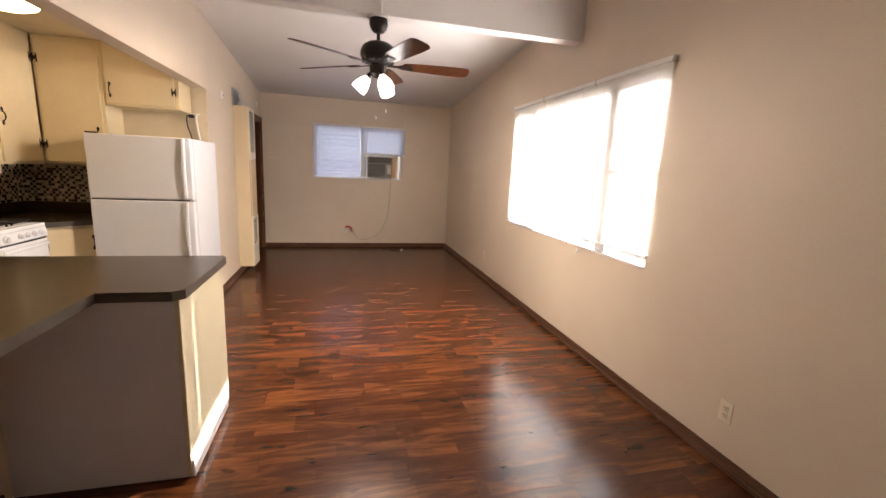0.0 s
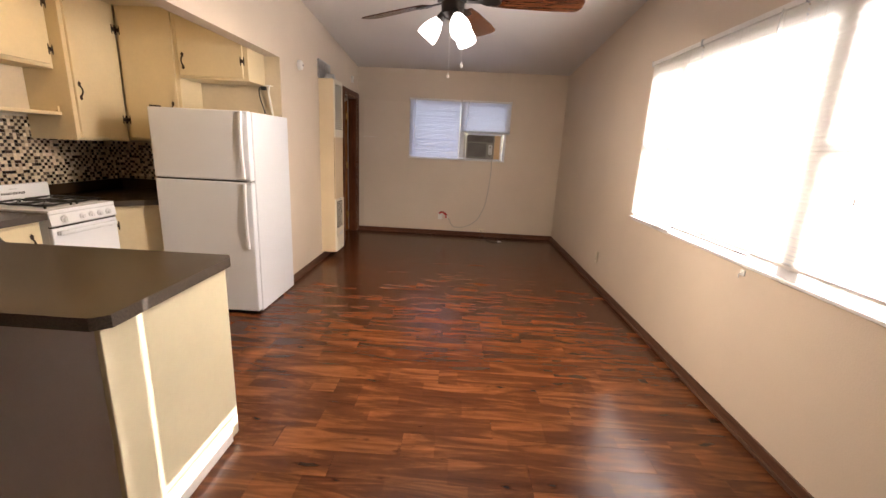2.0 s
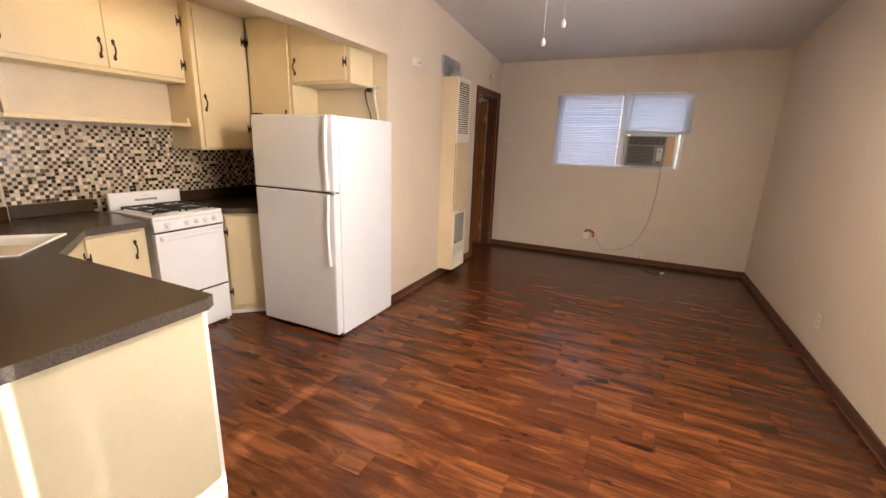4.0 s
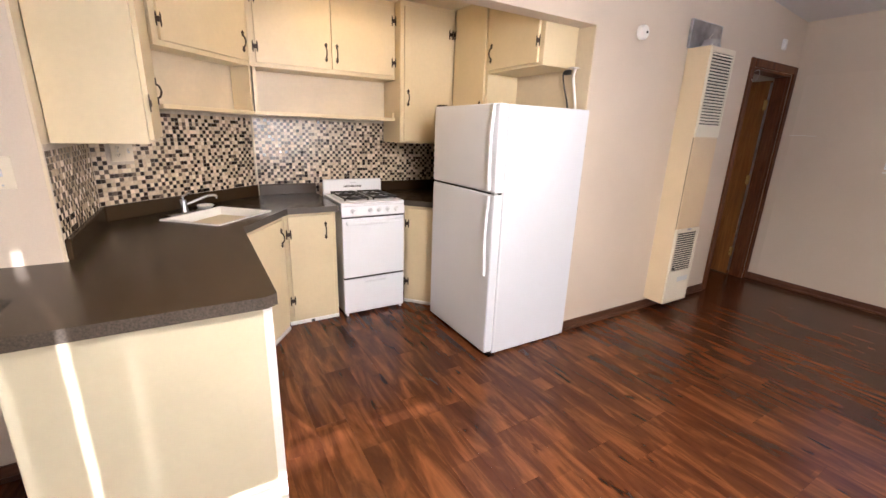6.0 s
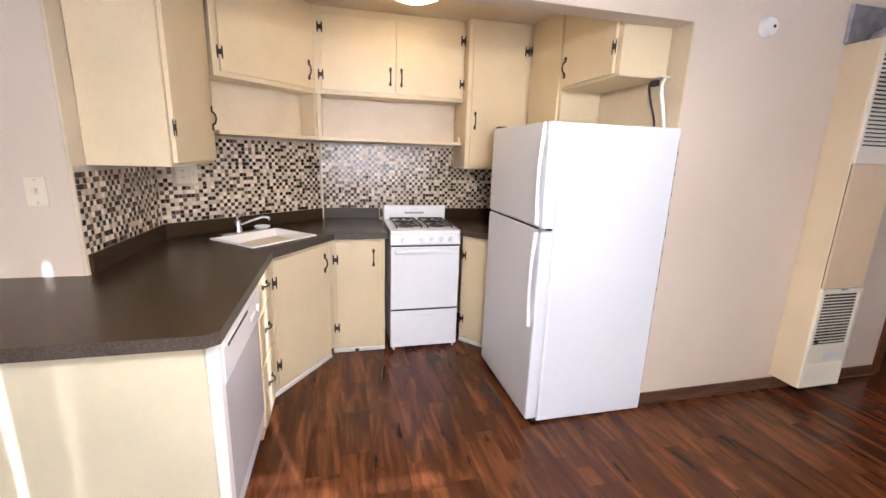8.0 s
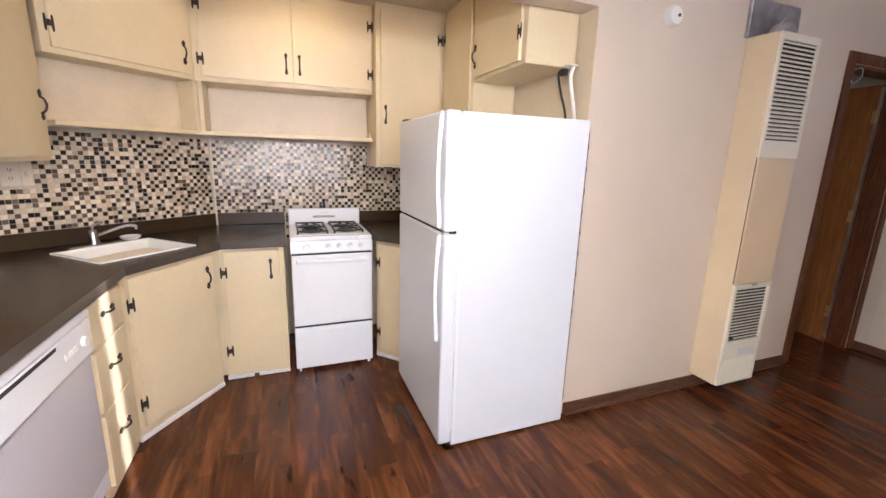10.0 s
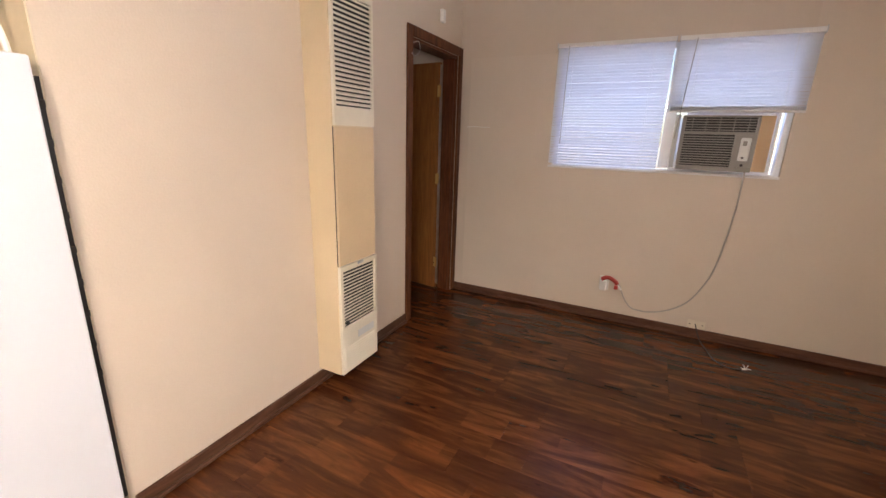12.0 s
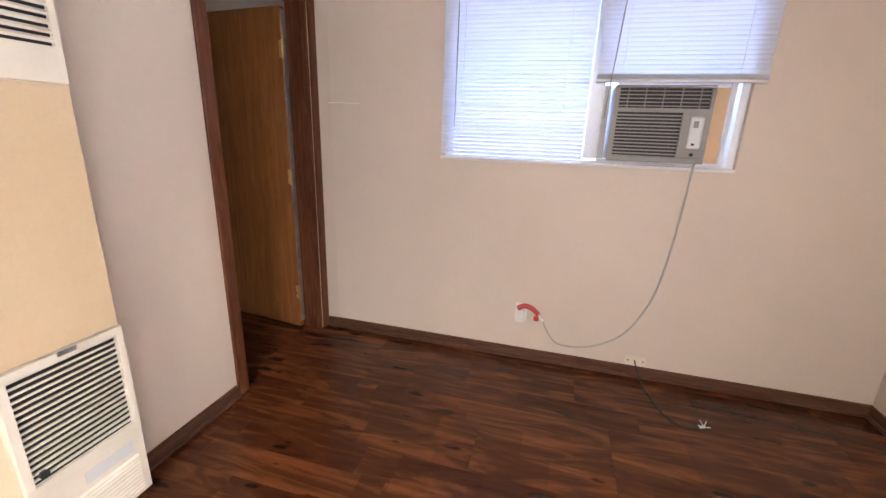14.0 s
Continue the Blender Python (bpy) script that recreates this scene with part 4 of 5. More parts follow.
for gx in (0.14, 0.365):
    bm = boxes(((gx - 0.095, 0.065, 0.918), (gx - 0.086, 0.435, 0.928)), ((gx + 0.086, 0.065, 0.918), (gx + 0.095, 0.435, 0.928)),
               ((gx - 0.086, 0.065, 0.918), (gx + 0.086, 0.074, 0.928)), ((gx - 0.086, 0.426, 0.918), (gx + 0.086, 0.435, 0.928)), ((gx - 0.086, 0.245, 0.918), (gx + 0.086, 0.254, 0.928)))
    for by in (0.16, 0.34):
        for k in range(4):
            a = math.pi / 4 + k * math.pi / 2
            rod(bm, (gx + 0.022 * math.cos(a), by + 0.022 * math.sin(a), 0.931), (gx + 0.105 * math.cos(a) * 0.85, by + 0.105 * math.sin(a) * 0.75, 0.926), 0.0045, seg=6)
    for fx in (gx - 0.09, gx + 0.09):
        for fy in (0.07, 0.43):
            box(bm, (fx - 0.005, fy - 0.005, 0.9045), (fx + 0.005, fy + 0.005, 0.919))
    part("grate", bm, BLACK, st, "black iron burner grate")
    for by in (0.16, 0.34):
        bm = lathe(bmesh.new(), [(0.055, 0.9045), (0.062, 0.9065), (0.040, 0.909), (0.034, 0.918), (0.012, 0.921)], (gx, by, 0), 20)
        part("burner", bm, BLACK, st, smooth=True)

# ---- refrigerator ----
fr = thing("refrigerator", "white top-freezer refrigerator standing at the wall's end", "refrigerator", pose(-1.905, 3.928, 0))
FWD, FZ = 0.748, 1.592
part("body", boxes(((0.006, 0.068, 0.012), (FWD - 0.003, 0.722, FZ), 0.006, 2)), FRIDGE, fr)
part("freezer_door", boxes(((0.0, 0.0, 1.086), (FWD - 0.002, 0.062, FZ + 0.002), 0.010, 3)), FRIDGE, fr)
part("main_door", boxes(((0.0, 0.0, 0.030), (FWD - 0.002, 0.062, 1.074), 0.010, 3)), FRIDGE, fr)
part("gasket", boxes(((0.014, 0.0622, 0.085), (FWD - 0.014, 0.0678, FZ - 0.008))), PLASTIC, fr)
part("door_gap", boxes(((0.012, 0.012, 1.0745), (FWD - 0.014, 0.066, 1.0855))), DARK, fr)
part("kick_grille", boxes(((0.012, 0.045, 0.012), (FWD - 0.012, 0.0675, 0.028))), DARK, fr)


def bowed_handle(z0, z1, foot):
    """A slim bar that bows away from the door; foot is the end with the wide mount."""
    bm, n = bmesh.new(), 18
    x0, x1 = FWD - 0.062, FWD - 0.040
    rings = []
    for k in range(n + 1):
        u = k / n
        z = z0 + (z1 - z0) * u
        out = -0.014 - 0.013 * math.sin(math.pi * u) ** 0.7
        thick = 0.014 + 0.012 * abs(2 * u - 1) ** 3
        inner = min(-0.0005, out + thick) if 0 < k < n else -0.0005
        rings.append([bm.verts.new(p) for p in ((x0 + 0.003, out, z), (x1 - 0.003, out, z), (x1, out + 0.004, z), (x1, inner, z), (x0, inner, z), (x0, out + 0.004, z))])
    for a, b in zip(rings, rings[1:]):
        for q in range(6):
            bm.faces.new((a[q], a[(q + 1) % 6], b[(q + 1) % 6], b[q]))
    bm.faces.new(rings[0][::-1])
    bm.faces.new(rings[-1])
    box(bm, (x0 - 0.002, -0.020, foot - 0.022), (x1 + 0.002, -0.0005, foot + 0.022), 0.005, 2)
    part("handle", bm, APPL, fr, "long white bowed handle", True)


bowed_handle(1.100, 1.590, 1.124)
bowed_handle(0.560, 1.066, 0.585)
part("side_trim", boxes(((FWD - 0.0025, 0.0705, 0.020), (FWD - 0.0010, 0.0850, FZ - 0.004))), APPL, fr)
part("hinge_cap", boxes(((0.01, 0.01, FZ + 0.0025), (0.07, 0.06, FZ + 0.014), 0.003)), BRONZE, fr)
part("mid_bracket", boxes(((FWD - 0.03, -0.006, 1.0748), (FWD + 0.004, 0.02, 1.0853))), STEEL, fr)
bm = boxes(((0.03, 0.7225, 0.12), (FWD - 0.024, 0.740, FZ - 0.05)))
part("condenser", bm, BLACK, fr, "black condenser at the back")
for k in range(9):
    z = 0.62 + k * 0.105
    part("coil_clip", boxes(((FWD - 0.0235, 0.725, z), (FWD - 0.019, 0.741, z + 0.022), 0.002)), DARK, fr)
for x in (0.04, FWD - 0.08):
    for y in (0.08, 0.66):
        part("roller", boxes(((x, y, 0.0), (x + 0.04, y + 0.04, 0.0115))), RUBBER, fr)
bm = tube(bmesh.new(), [(-1.30, 4.63, 1.852), (-1.305, 4.62, 1.80), (-1.30, 4.64, 1.70), (-1.29, 4.655, 1.58), (-1.29, 4.66, 1.3)], 0.009)
box(bm, (-1.325, 4.585, 1.849), (-1.275, 4.64, 1.8545))
solid("power_cord", bm, PLASTIC, "white appliance cord hanging behind the refrigerator", "cord", smooth=True)
bm = tube(bmesh.new(), [(-1.325, 4.60, 1.838), (-1.375, 4.60, 1.825), (-1.385, 4.63, 1.74), (-1.36, 4.655, 1.60), (-1.35, 4.66, 1.3)], 0.006)
box(bm, (-1.36, 4.588, 1.812), (-1.315, 4.612, 1.842), 0.003)
solid("power_cord", bm, RUBBER, "black plug and cord hanging behind the refrigerator", "cord", smooth=True)

# ---- kitchen ceiling light ----
kl = thing("ceiling_light", "shallow round kitchen ceiling light, lit warm", "ceiling light", pose(-1.98, 3.42, KCEIL - 0.001))
part("pan", lathe(bmesh.new(), [(0.185, -0.022), (0.19, -0.004), (0.19, 0.0)], seg=40), WHITE_TRIM, kl, smooth=True)
part("diffuser", lathe(bmesh.new(), [(0.03, -0.085), (0.10, -0.078), (0.155, -0.055), (0.178, -0.0225)], seg=40), LENS, kl, "glowing glass diffuser", True)

# ---- wall furnace ----
ht = thing("wall_heater", "tall cream wall furnace with louvred grilles", "heater", pose(LW, 5.688, 0, 0, 0, 90))
HW, HD = 0.330, 0.178
part("cabinet", boxes(((0, -HD + 0.012, 0.088), (HW, -0.001, 2.085), 0.003)), HEAT_SIDE, ht)
part("front_panel", boxes(((0.010, -HD, 0.735), (HW - 0.006, -HD + 0.0118, 1.448), 0.002)), HEAT_FRONT, ht, "tan enamel front panel")
bm = boxes(((0.008, -HD - 0.002, 1.455), (HW - 0.004, -HD + 0.0118, 1.545)), ((0.008, -HD - 0.002, 2.045), (HW - 0.004, -HD + 0.0118, 2.081)),
           ((0.008, -HD - 0.002, 1.5455), (0.024, -HD + 0.0118, 2.0445)), ((HW - 0.020, -HD - 0.002, 1.5455), (HW - 0.004, -HD + 0.0118, 2.0445)))
part("upper_frame", bm, HEAT_PALE, ht, "pale upper grille frame")
# near-black sheet: the shade behind the upper louvres, put in as colour
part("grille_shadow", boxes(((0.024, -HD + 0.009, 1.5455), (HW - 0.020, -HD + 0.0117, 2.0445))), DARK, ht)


def louvres(z0, z1, x0, x1, pitch, deep, material, y, slope=1):
    bm = bmesh.new()
    a = [(0, 0), (-deep, -slope * pitch * 0.42), (-deep, -slope * pitch * 0.42 - pitch * 0.30), (0, -pitch * 0.30)]
    e = [[bm.verts.new((x, p[0], p[1])) for p in a] for x in (x0, x1)]
    bm.faces.new(e[0]), bm.faces.new(e[1][::-1])
    for k in range(4):
        bm.faces.new((e[0][k], e[0][(k + 1) % 4], e[1][(k + 1) % 4], e[1][k]))
    me = mesh_of("louvre", bm, material)
    z = z1 - pitch * 0.15
    while z > z0 + pitch * 0.4:
        s = new("louvre", me)
        s.parent = ht
        s.location = (0, y, z)
        z -= pitch


louvres(1.5455, 2.0445, 0.0245, HW - 0.0205, 0.0215, 0.013, HEAT_PALE, -HD + 0.0088)
bm = boxes(((0.004, -HD - 0.006, 0.706), (HW - 0.002, -HD + 0.0118, 0.730)), ((0.004, -HD - 0.006, 0.345), (HW - 0.002, -HD + 0.0118, 0.372)),
           ((0.004, -HD - 0.006, 0.3725), (0.026, -HD + 0.0118, 0.7055)), ((HW - 0.022, -HD - 0.006, 0.3725), (HW - 0.002, -HD + 0.0118, 0.7055)))
part("lower_frame", bm, HEAT_PALE, ht, "off-white lower grille frame")
# same dark sheet standing in for shade behind the lower louvres
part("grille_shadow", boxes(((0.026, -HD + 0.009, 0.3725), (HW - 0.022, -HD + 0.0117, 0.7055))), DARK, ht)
louvres(0.3725, 0.7055, 0.0265, HW - 0.0225, 0.0195, 0.010, HEAT_PALE, -HD + 0.0086, -0.3)
part("seam", boxes(((0.0042, -HD + 0.0105, 0.735), (0.0092, -HD + 0.0119, 1.448))), DARK, ht)
part("latch", boxes(((HW / 2 - 0.02, -HD - 0.012, 0.718), (HW / 2 + 0.03, -HD - 0.0061, 0.734), 0.002)), STEEL, ht)
part("lower_panel", boxes(((0.004, -HD - 0.004, 0.090), (HW - 0.002, -HD + 0.0118, 0.3445), 0.002)), HEAT_PALE, ht, "off-white lower panel")
louvres(0.105, 0.255, 0.03, HW - 0.03, 0.0150, 0.007, HEAT_PALE, -HD - 0.0042)
part("rating_label", boxes(((0.14, -HD - 0.0052, 0.272), (0.29, -HD - 0.0042, 0.315))), AC_LITE, ht, "grey rating label")
part("knob", rod(bmesh.new(), (0.05, -HD - 0.012, 0.40), (0.05, -HD + 0.004, 0.40), 0.012, seg=12), BLACK, ht)

vent = thing("vent_cover", "bare galvanized metal vent box above the wall heater", "vent", pose(LW, 5.665, 2.087, 0, 0, 90))
part("box", boxes(((0.0, -0.022, 0.0), (0.405, -0.001, 0.195), 0.002)), STEEL, vent)
part("flue", rod(bmesh.new(), (0.17, -0.085, 0.0), (0.17, -0.085, 0.06), 0.07, 0.05, seg=24), STEEL, vent, smooth=True)
solid("wire_loop", tube(bmesh.new(), [(LW + 0.10, 5.74, 2.089), (LW + 0.12, 5.80, 2.115), (LW + 0.05, 5.86, 2.16), (LW + 0.03, 5.93, 2.21)], 0.003), PLASTIC, "thin white wire above the heater", "wire")


# ---- small wall fittings ----
def plate(name, label, m, kind, material=IVORY):
    """An outlet or switch plate: x across, z up, face to -y."""
    p = thing(name, label, name.split("_")[-1], m)
    part("plate", boxes(((-0.036, -0.006, -0.058), (0.036, 0, 0.058), 0.003, 2)), material, p)
    if kind == "outlet":
        for z in (-0.020, 0.020):
            part("socket", boxes(((-0.015, -0.0085, z - 0.013), (0.015, -0.0061, z + 0.013), 0.002)), material, p)
            part("slots", boxes(((-0.007, -0.0092, z - 0.004), (-0.004, -0.0086, z + 0.006)), ((0.004, -0.0092, z - 0.004), (0.007, -0.0086, z + 0.006)), ((-0.002, -0.0092, z - 0.010), (0.002, -0.0086, z - 0.006))), DARK, p)
    if kind == "switch":
        part("collar", boxes(((-0.006, -0.0075, -0.013), (0.006, -0.0061, 0.013))), STEEL, p)
        part("toggle", boxes(((-0.004, -0.017, -0.002), (0.004, -0.0076, 0.010), 0.001)), material, p)
    for z in ((0,) if kind == "outlet" else (-0.044, 0.044)):
        part("screw", rod(bmesh.new(), (0, -0.0078, z), (0, -0.006, z), 0.0035, seg=10), STEEL, p)
    return p


plate("wall_outlet", "ivory duplex outlet low on the beige wall", pose(RW, 1.55, 0.295, 0, 0, -90), "outlet")
plate("wall_outlet", "ivory duplex outlet low on the wall under the window's end", pose(RW, 5.29, 0.315, 0, 0, -90), "outlet")
plate("wall_outlet", "white outlet with a plug in it on the far wall", pose(0.135, FW, 0.310), "outlet", PLASTIC)
gang = plate("wall_outlet", "ivory two-gang outlet and switch plate on the mosaic tiles", pose(C1[0], C1[1], 1.265, 0, 0, DANG) @ pose(0.130, -0.010, 0, 0, 0, 0), "outlet")
part("plate", boxes(((0.0365, -0.006, -0.058), (0.084, 0, 0.058), 0.003, 2)), IVORY, gang)
part("collar", boxes(((0.052, -0.0075, -0.013), (0.064, -0.0061, 0.013))), STEEL, gang)
part("toggle", boxes(((0.054, -0.017, -0.002), (0.062, -0.0076, 0.010), 0.001)), IVORY, gang)
plate("light_switch", "ivory toggle light switch on the pale wall", pose(SW, 1.836, 1.236, 0, 0, 90), "switch")

det = thing("smoke_detector", "small round white detector on the wall", "detector", pose(LW, 5.125, 2.115, 0, 0, 90))
part("case", lathe(bmesh.new(), [(0.047, 0.0), (0.047, 0.02), (0.040, 0.034), (0.015, 0.037)], (0, 0, 0), 28, (0, -1, 0)), PLASTIC, det, smooth=True)
part("button", rod(bmesh.new(), (0.012, -0.036, 0), (0.012, -0.041, 0), 0.008, seg=14), DARK, det)
chm = thing("door_sensor", "small white sensor box on the wall above the door", "sensor", pose(LW, 7.13, 2.285, 0, 0, 90))
part("case", boxes(((-0.026, -0.028, -0.045), (0.026, 0, 0.045), 0.008, 2)), PLASTIC, chm)
part("lens", boxes(((-0.014, -0.031, -0.03), (0.014, -0.0282, 0.0), 0.002)), CLEAR, chm)

# ---- air conditioner in the far window ----
ac = thing("air_conditioner", "grey window air conditioner with a louvred front", "air conditioner", pose(0.488, FW, 1.252))
AW, AH, AP = 0.430, 0.352, 0.135
part("case", boxes(((0.004, -AP + 0.02, 0.0), (AW - 0.004, 0.30, AH), 0.004)), AC_GREY, ac)
bm = boxes(((0, -AP, 0.0), (AW, -AP + 0.0195, 0.028), 0.003), ((0, -AP, AH - 0.012), (AW, -AP + 0.0195, AH), 0.003), ((0, -AP, 0.0285), (0.022, -AP + 0.0195, AH - 0.0125)),
           ((0.312, -AP, 0.0285), (AW, -AP + 0.0195, 0.2315)), ((0.0225, -AP, 0.232), (AW, -AP + 0.0195, 0.250)), ((AW - 0.015, -AP, 0.2505), (AW, -AP + 0.0195, AH - 0.0125)))
part("front_frame", bm, AC_GREY, ac)
part("inside", boxes(((0.0225, -AP + 0.016, 0.0285), (0.3115, -AP + 0.0195, 0.2315)), ((0.0225, -AP + 0.016, 0.2505), (AW - 0.0155, -AP + 0.0195, AH - 0.0125))), DARK, ac)
for k in range(12):
    z = 0.036 + k * 0.0162
    part("slat", boxes(((0.0225, -AP + 0.002, z), (0.3115, -AP + 0.0155, z + 0.0065))), AC_GREY, ac)
for k in range(5):
    z = 0.258 + k * 0.0165
    part("slat", boxes(((0.0225, -AP + 0.002, z), (AW - 0.0155, -AP + 0.0100, z + 0.0045))), AC_GREY, ac)
for k in range(5):
    x = 0.06 + k * 0.078
    part("vane", boxes(((x, -AP + 0.0105, 0.2505), (x + 0.003, -AP + 0.0158, AH - 0.0125))), AC_GREY, ac)
part("control_panel", boxes(((0.346, -AP - 0.004, 0.07), (0.402, -AP - 0.0002, 0.215), 0.008, 2)), AC_LITE, ac, "pale control panel")
part("display", boxes(((0.360, -AP - 0.0052, 0.165), (0.382, -AP - 0.0042, 0.195))), AC_GREY, ac)
part("button", boxes(((0.364, -AP - 0.006, 0.085), (0.378, -AP - 0.0042, 0.095))), DARK, ac)
part("emblem", boxes(((0.366, -AP - 0.002, 0.035), (0.382, -AP - 0.0002, 0.05), 0.003)), DARK, ac)
part("sill_bracket", boxes(((-0.04, -0.02, -0.014), (AW + 0.12, 0.03, -0.001))), ALU, ac)
solid("filler_panel", boxes(((0.921, FW + 0.012, 1.252), (1.020, FW + 0.018, 1.61))), FILLER, "tan board filling the gap beside the air conditioner", "panel")
solid("filler_panel", boxes(((0.452, FW + 0.020, 1.250), (0.482, FW + 0.040, 1.615))), AC_LITE, "white accordion panel beside the air conditioner", "panel")

# cord from the air conditioner to its plug
bm = tube(bmesh.new(), [(0.895, FW - 0.10, 1.26), (0.903, FW - 0.05, 1.20), (0.908, FW - 0.018, 1.06), (0.893, FW - 0.013, 0.835), (0.856, FW - 0.012, 0.547), (0.79, FW - 0.012, 0.365),
                        (0.716, FW - 0.012, 0.251), (0.61, FW - 0.012, 0.175), (0.505, FW - 0.012, 0.137), (0.42, FW - 0.012, 0.130), (0.35, FW - 0.013, 0.147), (0.295, FW - 0.018, 0.22), (0.262, FW - 0.03, 0.30), (0.240, FW - 0.04, 0.335)], 0.0055)
solid("ac_cord", bm, GREYCORD, "grey cord drooping from the air conditioner to an outlet", "cord", smooth=True)
bm = boxes(((0.108, FW - 0.05, 0.255), (0.158, FW - 0.0062, 0.335), 0.008, 2))
pl = thing("plug", "white plug head with a red tag in the outlet", "plug", pose(0, 0, 0))
part("head", bm, PLASTIC, pl)
bm = tube(bmesh.new(), [(0.118, FW - 0.055, 0.352), (0.155, FW - 0.058, 0.374), (0.20, FW - 0.055, 0.362), (0.238, FW - 0.05, 0.330)], 0.016, 8)
box(bm, (0.215, FW - 0.062, 0.285), (0.245, FW - 0.04, 0.315), 0.004)
part("tag", bm, RED, pl, "red warning tag wrapped round the cord")
part("prong_wire", tube(bmesh.new(), [(0.245, FW - 0.05, 0.315), (0.255, FW - 0.046, 0.30), (0.268, FW - 0.04, 0.285)], 0.008), PLASTIC, pl)
# cable plate and black cable
cp = thing("cable_plate", "ivory wall plate just above the baseboard", "plate", pose(0.818, FW, 0.102))
part("plate", boxes(((-0.058, -0.006, -0.032), (0.058, 0, 0.032), 0.002)), IVORY, cp)
part("screw", boxes(((-0.046, -0.0075, -0.003), (-0.036, -0.0061, 0.003)), ((0.036, -0.0075, -0.003), (0.046, -0.0061, 0.003))), BRONZE, cp)
bm = tube(bmesh.new(), [(0.812, FW - 0.002, 0.106), (0.818, FW - 0.022, 0.090), (0.835, FW - 0.040, 0.040), (0.858, FW - 0.10, 0.006), (0.880, FW - 0.20, 0.006), (0.912, FW - 0.34, 0.006), (0.985, FW - 0.415, 0.006), (1.065, FW - 0.395, 0.006)], 0.0042)
cb = thing("coax_cable", "black coaxial cable lying from the wall plate onto the floor", "cable", pose(0, 0, 0))
part("cable", bm, RUBBER, cb, smooth=True)
bm = rod(bmesh.new(), (1.067, FW - 0.395, 0.008), (1.090, FW - 0.388, 0.009), 0.006, seg=10)
for k in range(6):
    a = k * 1.05
    rod(bm, (1.088, FW - 0.388, 0.010), (1.088 + 0.028 * math.cos(a), FW - 0.388 + 0.028 * math.sin(a), 0.012 + 0.016 * abs(math.sin(a * 2))), 0.0022, seg=6)
part("connector", bm, CLEAR, cb, "splayed bright connector")
solid("wall_wire", tube(bmesh.new(), [(-1.14, FW - 0.003, 1.505), (-1.06, FW - 0.004, 1.508), (-0.98, FW - 0.004, 1.504), (-0.93, FW - 0.003, 1.506)], 0.0028, 6), PLASTIC, "short white wire scrap painted on the wall", "wire")

# ---- mosaic tiles ----
TP, TS = 0.0239, 0.0217
tile_meshes = [mesh_of("tile", boxes(((-TS / 2, -0.0052, -TS / 2), (TS / 2, 0, TS / 2))), m_) for m_ in TILES[0]]


tile_rng = random.Random(3)


def tiled(name, m, w, z0, z1, skip, count):
    """A mosaic field in its own plane: x across, z up, face to -y. The first columns are single pieces, the rest is joined."""
    field = tagged(new(name), "small square glass and stone mosaic in black, brown and beige", "backsplash", kind="structure")
    field.matrix_world = m
    part("grout", boxes(((0, -0.0035, z0), (w, -0.0005, z1))), GROUT, field)
    vs, fs, made, tones, kinds = [], [], 0, {}, []
    for i in range(int(w / TP)):
        for j in range(int((z1 - z0) / TP)):
            x, z = (i + 0.5) * TP + 0.002, z0 + (j + 0.5) * TP
            if skip(x, z):
                continue
            near_dark = (tones.get((i - 1, j), 2) < 2) + (tones.get((i, j - 1), 2) < 2)
            odds = (0.80, 0.30, 0.06)[near_dark]
            tone_ = 2 if tile_rng.random() > odds else (0 if tile_rng.random() < 0.55 else 1)
            tones[(i, j)] = tone_
            if made < count:
                made += 1
                t = new("tile", tile_meshes[tone_])
                t.parent = field
                t.location = (x, -0.0005, z)
                t.rotation_euler = (radians(random.uniform(-0.7, 0.7)), 0, radians(random.uniform(-0.7, 0.7)))
                continue
            k, h, tip, lean = len(vs), TS / 2, random.uniform(-0.0003, 0.0003), random.uniform(-0.0003, 0.0003)
            for yy in (-0.0005, -0.0055):
                for sx, sz in ((-1, -1), (1, -1), (1, 1), (-1, 1)):
                    vs.append((x + sx * h, yy + (sx * tip + sz * lean if yy < -0.001 else 0), z + sz * h))
            kinds += [tone_] * 5
            fs += [(k + 4, k + 5, k + 6, k + 7), (k, k + 1, k + 5, k + 4), (k + 1, k + 2, k + 6, k + 5), (k + 2, k + 3, k + 7, k + 6), (k + 3, k, k + 4, k + 7)]
    me = bpy.data.meshes.new("tile_field")
    me.from_pydata(vs, [], fs)
    for m_ in TILES[1]:
        me.materials.append(m_)
    me.polygons.foreach_set("material_index", kinds)
    ob = new("tile_field", me)
    ob.parent = field
    tagged(ob, kind="stuff")


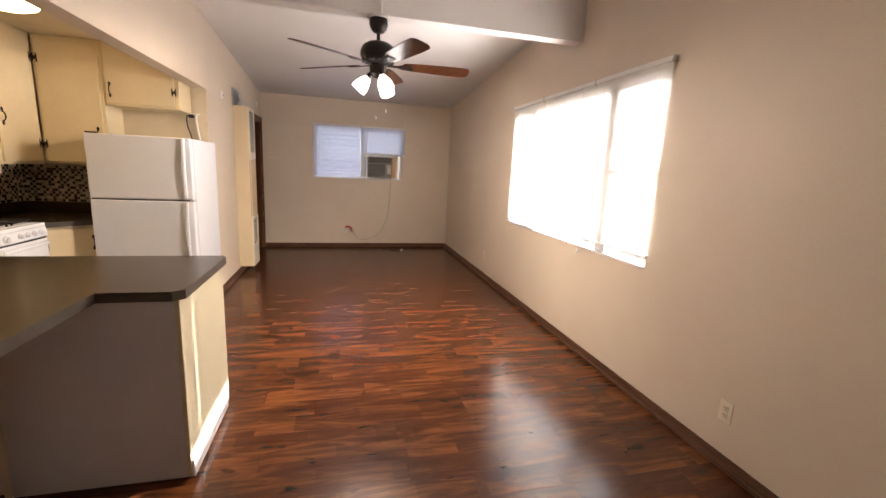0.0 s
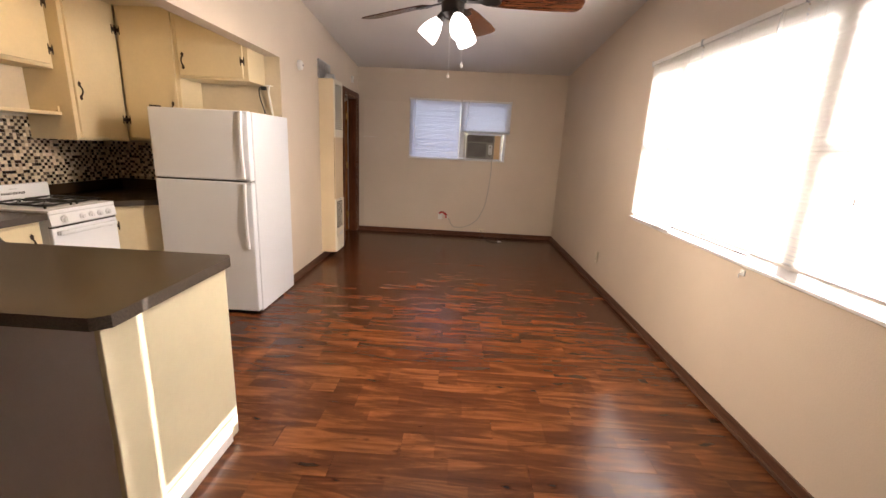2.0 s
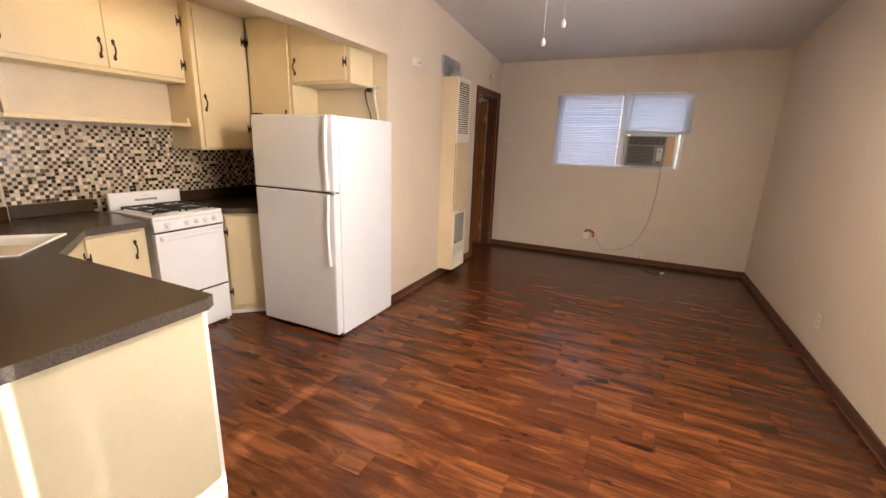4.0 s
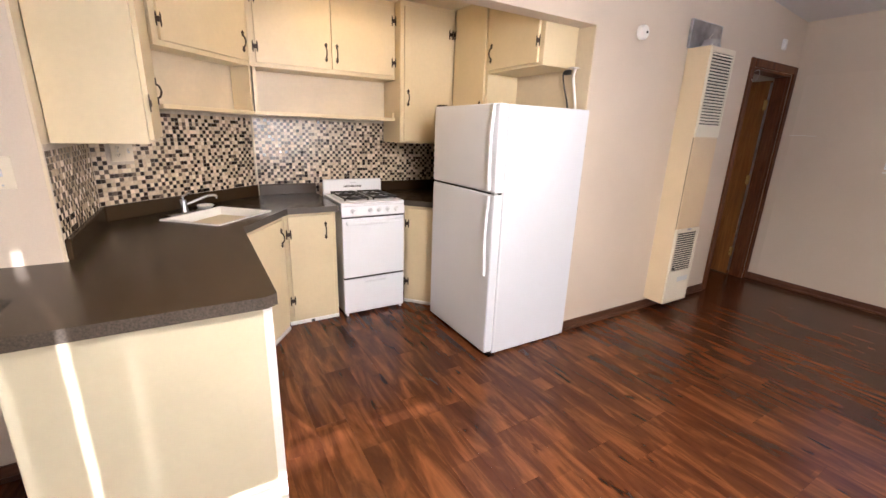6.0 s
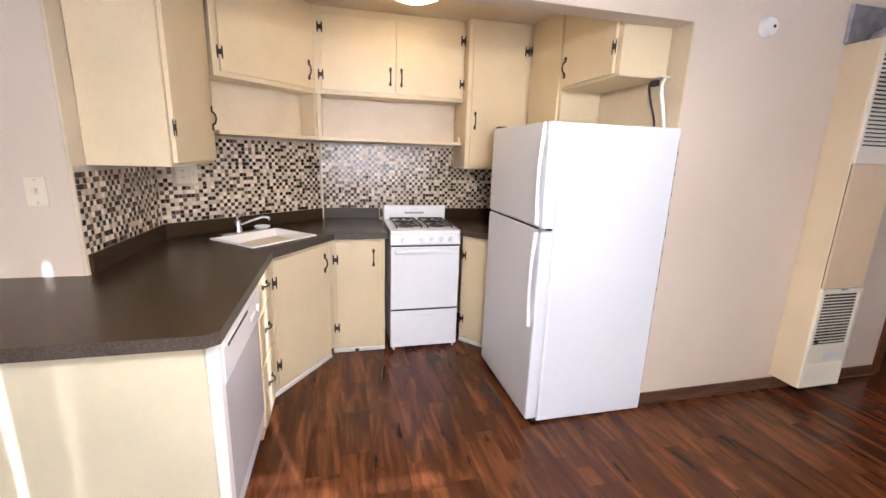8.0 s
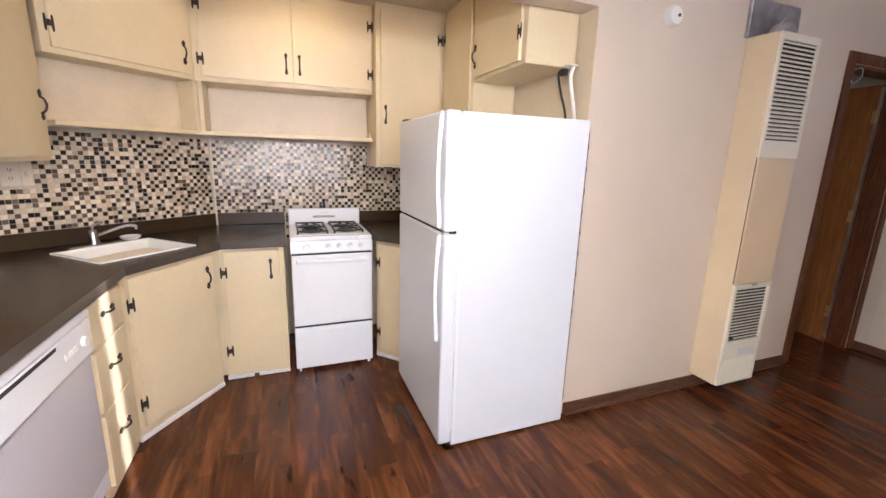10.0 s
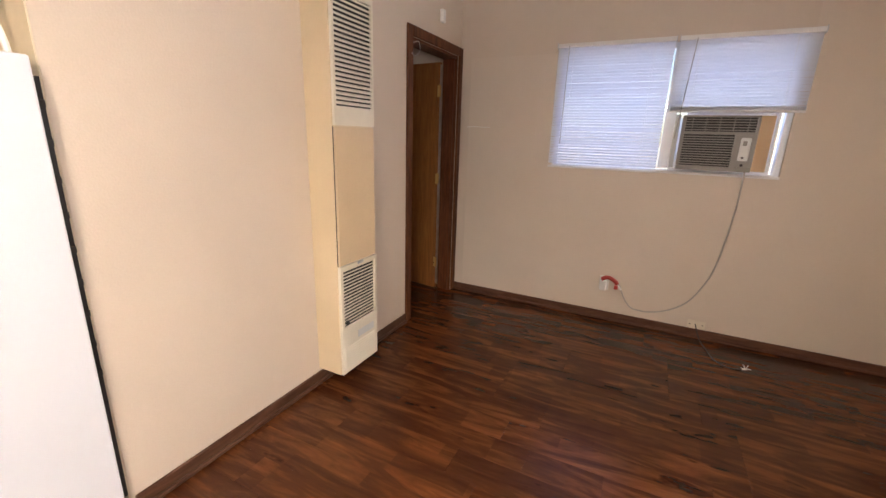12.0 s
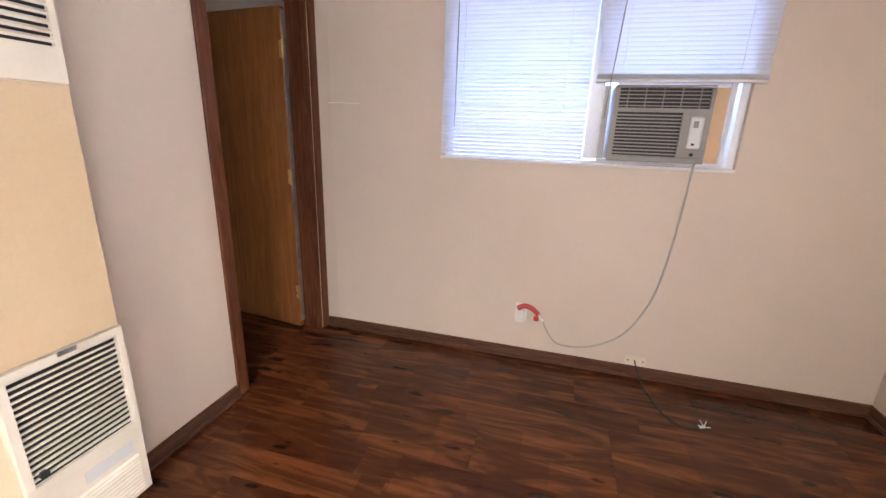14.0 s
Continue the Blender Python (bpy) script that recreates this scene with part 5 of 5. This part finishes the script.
tiled("backsplash_diagonal", pose(C1[0], C1[1], 0, 0, 0, DANG), DLEN - 0.003, LIP + 0.001, 1.50, lambda x, z: abs(x - 0.153) < 0.072 and abs(z - 1.265) < 0.066, 300)
tiled("backsplash_side", pose(SW - 0.008, KY0, 0, 0, 0, 180), SW - 0.008 - C1[0] - 0.006, LIP + 0.001, 1.334, lambda x, z: False, 250)
tiled("backsplash_back", pose(KB, 2.838, 0, 0, 0, 90), KY1 - 2.84, LIP + 0.001, 1.50, lambda x, z: x > 1.10 and z > 1.34, 300)
tiled("backsplash_end", pose(KB + 0.006, KY1, 0, 0, 0, 0), 0.86, LIP + 0.001, 1.334, lambda x, z: False, 0)
tiled("backsplash_stove", pose(KB, 3.286, 0, 0, 0, 90), 0.546, 0.78, LIP - 0.001, lambda x, z: False, 0)

# ---- floor planks ----
PW = 0.155
planks = bpy.data.objects["floor"]
plank_meshes = {}


def plank(x0, x1, y0, y1):
    key = (round(x1 - x0, 2), round(y1 - y0, 3))
    if key not in plank_meshes:
        hx, hy, c = key[0] / 2 - 0.0002, key[1] / 2 - 0.0001, 0.0003
        vs = [(sx * hx, sy * hy, -0.0118) for sx, sy in ((-1, -1), (1, -1), (1, 1), (-1, 1))] + [(sx * hx, sy * hy, -c) for sx, sy in ((-1, -1), (1, -1), (1, 1), (-1, 1))]
        vs += [(sx * (hx - c), sy * (hy - c), 0) for sx, sy in ((-1, -1), (1, -1), (1, 1), (-1, 1))]
        fs = [(8, 9, 10, 11)] + [(a + k, a + (k + 1) % 4, a + 4 + (k + 1) % 4, a + 4 + k) for a in (0, 4) for k in range(4)]
        me = bpy.data.meshes.new("plank")
        me.from_pydata(vs, [], fs)
        me.materials.append(FLOOR_WOOD)
        plank_meshes[key] = me
    ob = new("plank", plank_meshes[key])
    ob.parent = planks
    ob.location = ((x0 + x1) / 2, (y0 + y1) / 2, random.uniform(-0.0002, 0.0001))
    ob.rotation_euler = (radians(random.uniform(-0.04, 0.04)), radians(random.uniform(-0.02, 0.02)), 0)


rng = random.Random(7)
row, y = 0, NW
lengths = (0.60, 0.90, 1.20)
while y < FW:
    y1 = min(y + PW, FW)
    west = KB if KY0 - 0.1 < y < KY1 - 0.02 else (-3.27 if y > 5.2 else SW if y < KY0 else LW - 0.1)
    x = west - rng.choice((0.15, 0.3, 0.45, 0.6, 0.75))
    while x < RW:
        x1 = x + rng.choice(lengths)
        lo, hi = max(x, west), min(x1, RW)
        if hi - lo > 0.05:
            plank(round(lo, 2), round(hi, 2), y, y1)
        x = x1
    y, row = y1, row + 1
